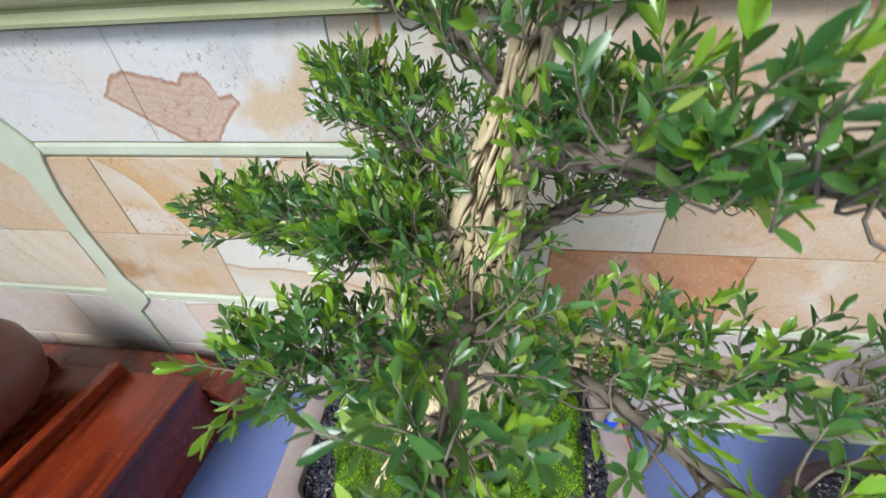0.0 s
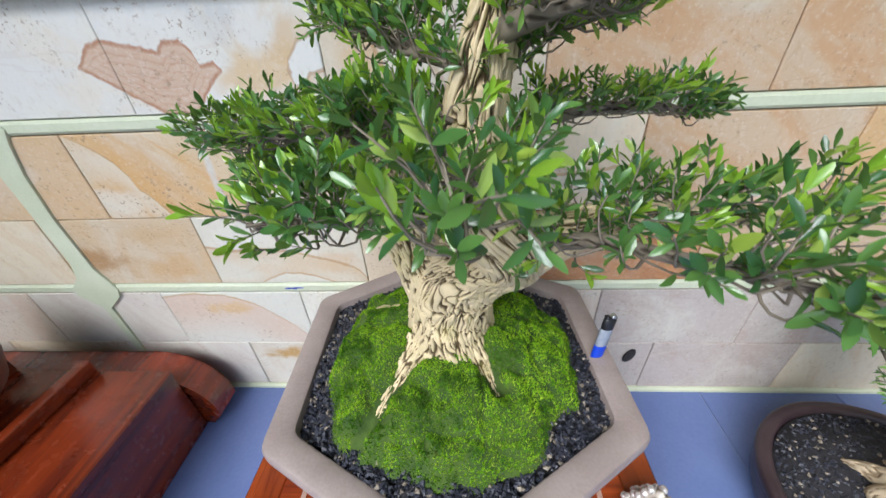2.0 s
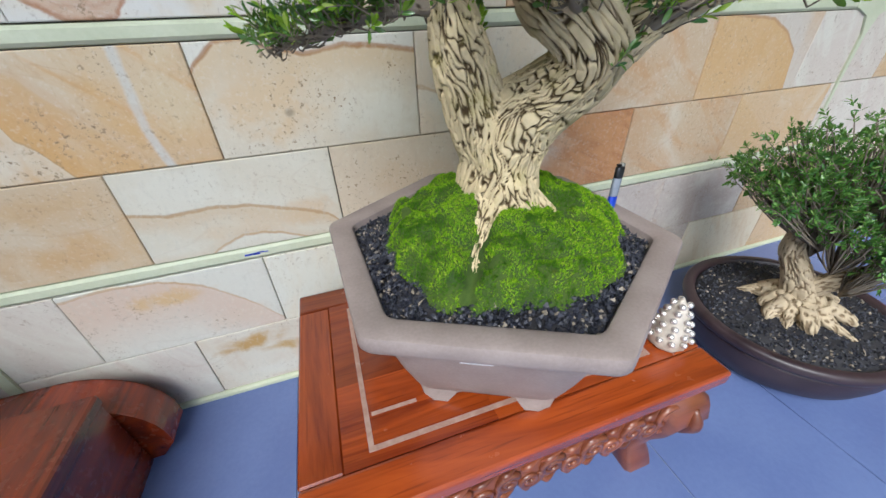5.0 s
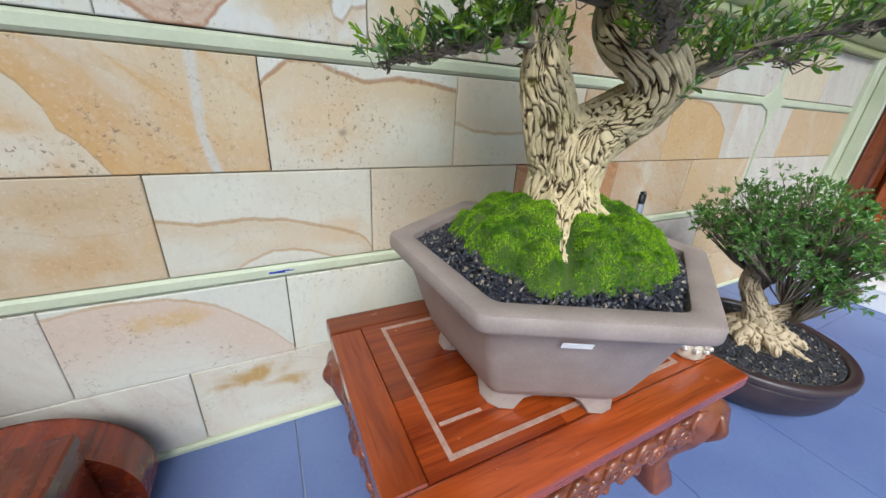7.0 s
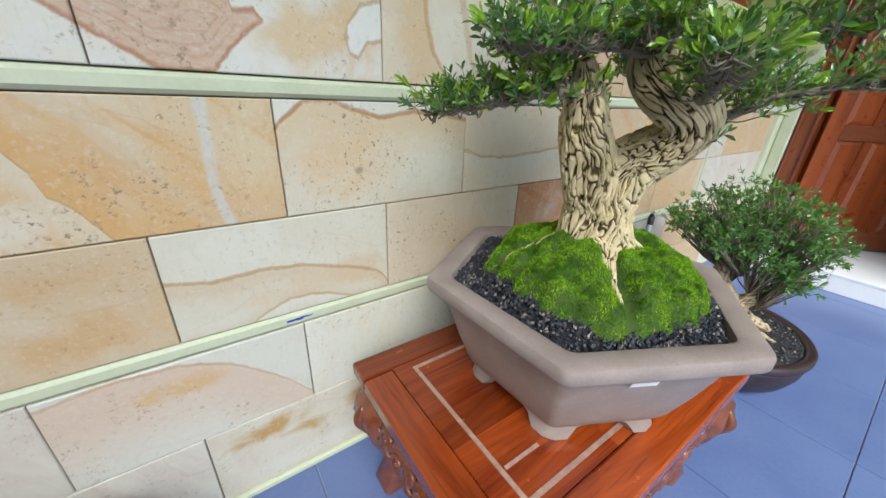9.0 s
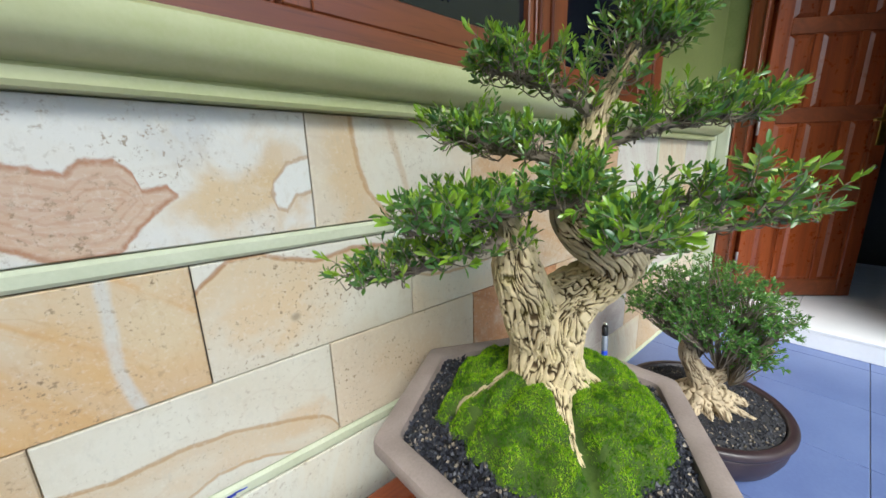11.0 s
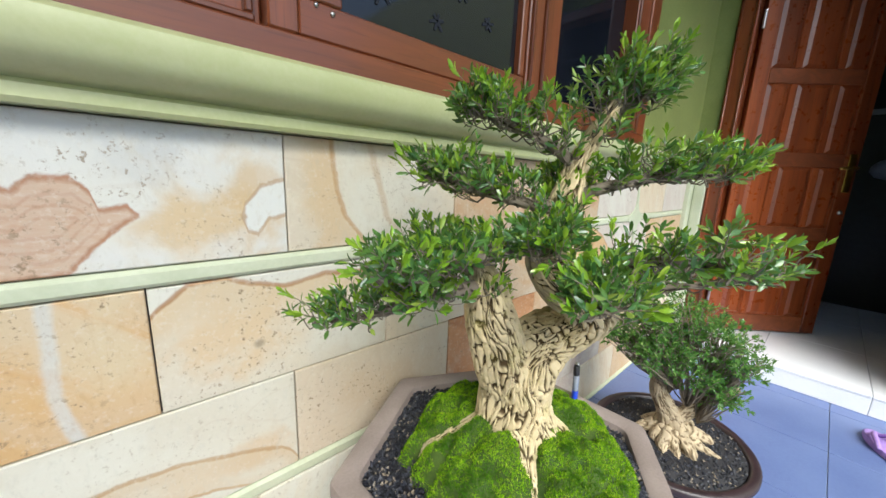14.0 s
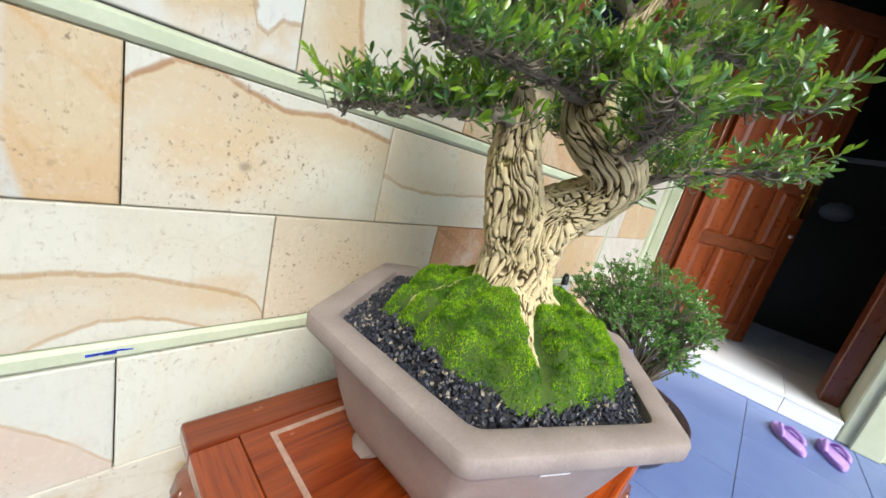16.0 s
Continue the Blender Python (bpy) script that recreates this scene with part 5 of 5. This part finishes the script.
# ---- stone slabs of the wall ----
STONES = {
    "cream": sandstone("sandstone_cream", CREAM, OCHRE, 0.45, 20),
    "pale": sandstone("sandstone_pale", PALE, CREAM, 0.5, -15),
    "orange": sandstone("sandstone_orange", (0.57, 0.42, 0.26), OCHRE, 0.75, 50, 5),
    "pink": sandstone("sandstone_pink", (0.62, 0.51, 0.41), PALE, 0.5, 10),
    "grey": sandstone("sandstone_grey", (0.58, 0.52, 0.45), PALE, 0.6, 30),
    "stain": sandstone("sandstone_red_stain", (0.64, 0.63, 0.58), CREAM, 0.45, 60, 4,
                       (("wash", 0.10, 0.925, 0.12, 0.075, (0.58, 0.42, 0.22), 0.8), ("wash", 0.14, 0.99, 0.05, 0.08, (0.56, 0.40, 0.21), 0.7), ("wash", -0.02, 1.06, 0.18, 0.030, (0.52, 0.53, 0.52), 0.6),
                        ("wash", 0.0, 1.02, 0.06, 0.04, (0.46, 0.46, 0.44), 0.35),
                        ("blob", ((-0.270, 0.965), (-0.235, 1.000), (-0.205, 1.010), (-0.165, 1.002), (-0.130, 0.996), (-0.104, 0.987), (-0.087, 1.002), (-0.055, 1.002), (-0.040, 0.985), (-0.034, 0.962), (-0.006, 0.964), (0.004, 0.952)),
                         ((-0.270, 0.963), (-0.130, 0.872), (-0.071, 0.876), (-0.026, 0.926), (0.004, 0.948)), (0.48, 0.29, 0.17), (0.34, 0.14, 0.06), 0.55),
                        ("blob", ((0.128, 0.946), (0.134, 0.966), (0.157, 0.994), (0.189, 1.005), (0.215, 1.008)), ((0.128, 0.940), (0.136, 0.918), (0.150, 0.912), (0.169, 0.935), (0.215, 0.943)), (0.66, 0.66, 0.61), (0.38, 0.22, 0.09), 0.0)), 0.35),
    "arch": sandstone("sandstone_curve", (0.60, 0.53, 0.41), CREAM, 0.5, 75, 4, (("wash", 0.40, 0.98, 0.14, 0.10, PALE, 0.6), ("wash", 0.27, 0.98, 0.05, 0.14, (0.58, 0.43, 0.25), 0.7), ("upright", ((0.870, 0.362), (0.893, 0.341), (0.938, 0.306), (1.005, 0.287), (1.080, 0.280)), (0.42, 0.23, 0.08), 0.008, (0.58, 0.44, 0.27), 0.7, PALE, 0.6, 0.09), ("upright", ((0.870, 0.45), (0.93, 0.40), (1.080, 0.36)), (0.52, 0.40, 0.27), 0.012, PALE, 0.0, PALE, 0.0, 0.1))),
    "band": sandstone("sandstone_banded", (0.58, 0.46, 0.30), (0.56, 0.34, 0.15), 0.8, 50, 7, (("wash", -0.30, 0.72, 0.12, 0.10, (0.56, 0.34, 0.14), 0.8), ("wash", -0.15, 0.70, 0.05, 0.12, (0.58, 0.38, 0.17), 0.7), ("wash", -0.36, 0.68, 0.08, 0.05, PALE, 0.7), ("wash", -0.05, 0.76, 0.05, 0.10, (0.60, 0.50, 0.33), 0.8),
                        ("curve", ((-0.400, 0.850), (-0.336, 0.807), (-0.313, 0.784), (-0.295, 0.752), (-0.288, 0.717), (-0.268, 0.699), (-0.236, 0.640)), (0.42, 0.27, 0.12), 0.004, (0.62, 0.55, 0.42), 0.9, (0.57, 0.35, 0.14), 0.8, 0.10), ("curve", ((-0.30, 0.85), (-0.24, 0.80), (-0.17, 0.71), (-0.12, 0.645)), OCHRE, 0.012, OCHRE, 0.4, (0.55, 0.45, 0.32), 0.5, 0.07), ("upright", ((0.640, -0.086), (0.662, -0.092), (0.715, -0.104), (0.800, -0.099), (0.850, -0.096)), (0.56, 0.58, 0.56), 0.012, PALE, 0.0, PALE, 0.0, 0.1)), 0.75),
    "crest": sandstone("sandstone_crested", (0.60, 0.55, 0.44), CREAM, 0.4, 10, 2, (("wash", 0.10, 0.75, 0.13, 0.075, (0.60, 0.45, 0.27), 0.8), ("wash", 0.32, 0.70, 0.10, 0.06, PALE, 0.7), ("wash", 0.14, 0.72, 0.012, 0.010, (0.25, 0.20, 0.14), 0.7), ("curve", ((0.0, 0.800), (0.012, 0.812), (0.050, 0.843), (0.100, 0.847), (0.135, 0.830), (0.190, 0.818), (0.265, 0.828), (0.330, 0.822), (0.400, 0.812)), (0.32, 0.14, 0.04), 0.007, (0.58, 0.44, 0.26), 0.7, (0.64, 0.63, 0.55), 0.95, 0.07)), 0.6),
    "wave": sandstone("sandstone_waved", (0.60, 0.56, 0.45), PALE, 0.4, 0, 2, (("wash", 0.14, 0.505, 0.07, 0.035, (0.55, 0.38, 0.20), 0.8), ("wash", -0.10, 0.60, 0.12, 0.05, PALE, 0.6), ("wash", 0.02, 0.50, 0.16, 0.03, (0.60, 0.48, 0.32), 0.6), ("curve", ((-0.203, 0.562), (-0.137, 0.546), (-0.061, 0.554), (0.022, 0.543), (0.116, 0.514), (0.165, 0.498), (0.182, 0.480), (0.197, 0.456)), (0.40, 0.24, 0.10), 0.006, (0.57, 0.46, 0.31), 0.8, PALE, 0.3, 0.05), ("curve", ((-0.100, 0.440), (-0.074, 0.456), (-0.018, 0.480), (0.051, 0.471), (0.126, 0.440)), (0.44, 0.28, 0.13), 0.005, PALE, 0.7, (0.57, 0.45, 0.30), 0.4, 0.03)), 0.15),
    "brown": sandstone("sandstone_brown", (0.54, 0.43, 0.29), OCHRE, 0.7, 5, 2, (("wash", -0.50, 0.53, 0.10, 0.045, (0.36, 0.20, 0.08), 0.85), ("wash", -0.32, 0.50, 0.10, 0.05, (0.52, 0.33, 0.15), 0.7), ("wash", -0.30, 0.60, 0.10, 0.04, (0.52, 0.36, 0.19), 0.6))),
    "speck": sandstone("sandstone_speckled", (0.60, 0.51, 0.38), CREAM, 0.3, 0, 2, (("wash", 0.40, 0.55, 0.15, 0.07, (0.58, 0.46, 0.31), 0.7),), 0.9),
    "blush": sandstone("sandstone_blush", (0.62, 0.60, 0.52), PALE, 0.4, 8, 2, (("curve", ((-0.400, 0.398), (-0.302, 0.408), (-0.215, 0.402), (-0.137, 0.370), (-0.071, 0.312), (0.0, 0.226)), (0.48, 0.32, 0.18), 0.005, (0.60, 0.47, 0.37), 0.95, (0.63, 0.62, 0.54), 0.6, 0.20), ("wash", -0.22, 0.355, 0.09, 0.025, (0.58, 0.39, 0.18), 0.8), ("wash", -0.10, 0.26, 0.08, 0.04, (0.60, 0.49, 0.38), 0.6))),
    "blotch": sandstone("sandstone_blotched", (0.60, 0.53, 0.42), PALE, 0.5, 20, 2, (("wash", -0.10, 0.165, 0.09, 0.030, (0.46, 0.28, 0.09), 0.95), ("wash", -0.03, 0.13, 0.06, 0.022, (0.46, 0.29, 0.10), 0.9), ("wash", 0.11, 0.165, 0.05, 0.035, (0.42, 0.27, 0.09), 0.95), ("wash", 0.0, 0.05, 0.16, 0.03, PALE, 0.6))),
    "tan": sandstone("sandstone_tan", (0.52, 0.40, 0.27), (0.50, 0.30, 0.15), 0.8, 55, 4),
    "lilac": sandstone("sandstone_lilac", (0.46, 0.41, 0.37), (0.40, 0.31, 0.26), 0.6, 25, 3),
    "dark": sandstone("sandstone_dark_streak", (0.50, 0.26, 0.12), (0.36, 0.16, 0.07), 0.8, 65, 8),
}
CHOICE = {
    (5, -1): "stain", (5, 0): "stain", (5, 1): "arch", (5, 2): "tan", (5, 3): "tan",
    (4, -1): "band", (4, 0): "crest", (4, 1): "wave4", (4, 2): "tan", (4, 3): "sweep", (4, -2): "orange",
    (3, -1): "brown", (3, 0): "wave", (3, 1): "speck", (3, 2): "dark", (3, 3): "tan",
    (2, -2): "grey", (2, -1): "blush", (2, 0): "pale", (2, 1): "pink", (2, 2): "lilac", (2, 3): "lilac",
    (1, -1): "grey", (1, 0): "blotch", (1, 1): "grey", (1, 2): "lilac", (1, 3): "lilac",
}
STONES["sweep"] = sandstone("sandstone_orange_sweep", (0.56, 0.40, 0.24), OCHRE, 0.6, 50, 5, (("curve", ((1.20, 0.850), (1.40, 0.832), (1.47, 0.800), (1.535, 0.750), (1.562, 0.640)), (0.42, 0.25, 0.12), 0.006, (0.56, 0.36, 0.16), 0.7, (0.56, 0.52, 0.46), 0.95, 0.3),), 0.3)
STONES["wave4"] = sandstone("sandstone_wavy_line", (0.67, 0.57, 0.42), PALE, 0.4, 0, 2, (("curve", ((0.400, 0.745), (0.450, 0.730), (0.514, 0.724), (0.600, 0.726), (0.678, 0.731), (0.800, 0.745)), (0.46, 0.29, 0.14), 0.006, PALE, 0.5, (0.62, 0.52, 0.38), 0.5, 0.06),), 0.15)
FALL = ("cream", "orange", "pale", "pink", "grey", "cream", "orange")
plate_cache = {}
rs = random.Random(9)
for row, (z0, z1), first in ((1, R1, -0.215), (2, R2, 0.0), (3, R3, -0.203), (4, R4, 0.0), (5, R5, -0.203)):
    k = -6
    while first + 0.4 * k < WALL_R:
        x0, x1 = first + 0.4 * k, first + 0.4 * (k + 1)
        spans = [(max(x0, WALL_L), min(x1, WALL_R))]
        for a, b in spans:
            if b - a < 0.03:
                continue
            key = (round(b - a, 3), round(z1 - z0, 3))
            if key not in plate_cache:
                w, h, c = key[0] / 2 - 0.0011, key[1] / 2 - 0.0011, 0.0018
                bm = loft([[(-w, 0.012, -h), (w, 0.012, -h), (w, 0.012, h), (-w, 0.012, h)], [(-w, -0.0085, -h), (w, -0.0085, -h), (w, -0.0085, h), (-w, -0.0085, h)],
                           [(-w + c, -0.010, -h + c), (w - c, -0.010, -h + c), (w - c, -0.010, h - c), (-w + c, -0.010, h - c)]])
                bmesh.ops.recalc_face_normals(bm, faces=bm.faces)
                me = bpy.data.meshes.new("stone_slab")
                bm.to_mesh(me)
                bm.free()
                me.materials.append(STONES["cream"])
                plate_cache[key] = me
            ob = part_mesh("stone_slab", plate_cache[key], "mortar", wall_n)
            ob.location = ((a + b) / 2, 0.010 + rs.uniform(-0.001, 0.001), (z0 + z1) / 2)
            kind_of = CHOICE.get((row, k), FALL[rs.randrange(len(FALL))])
            ob.material_slots[0].link = "OBJECT"
            ob.material_slots[0].material = STONES[kind_of]
        k += 1
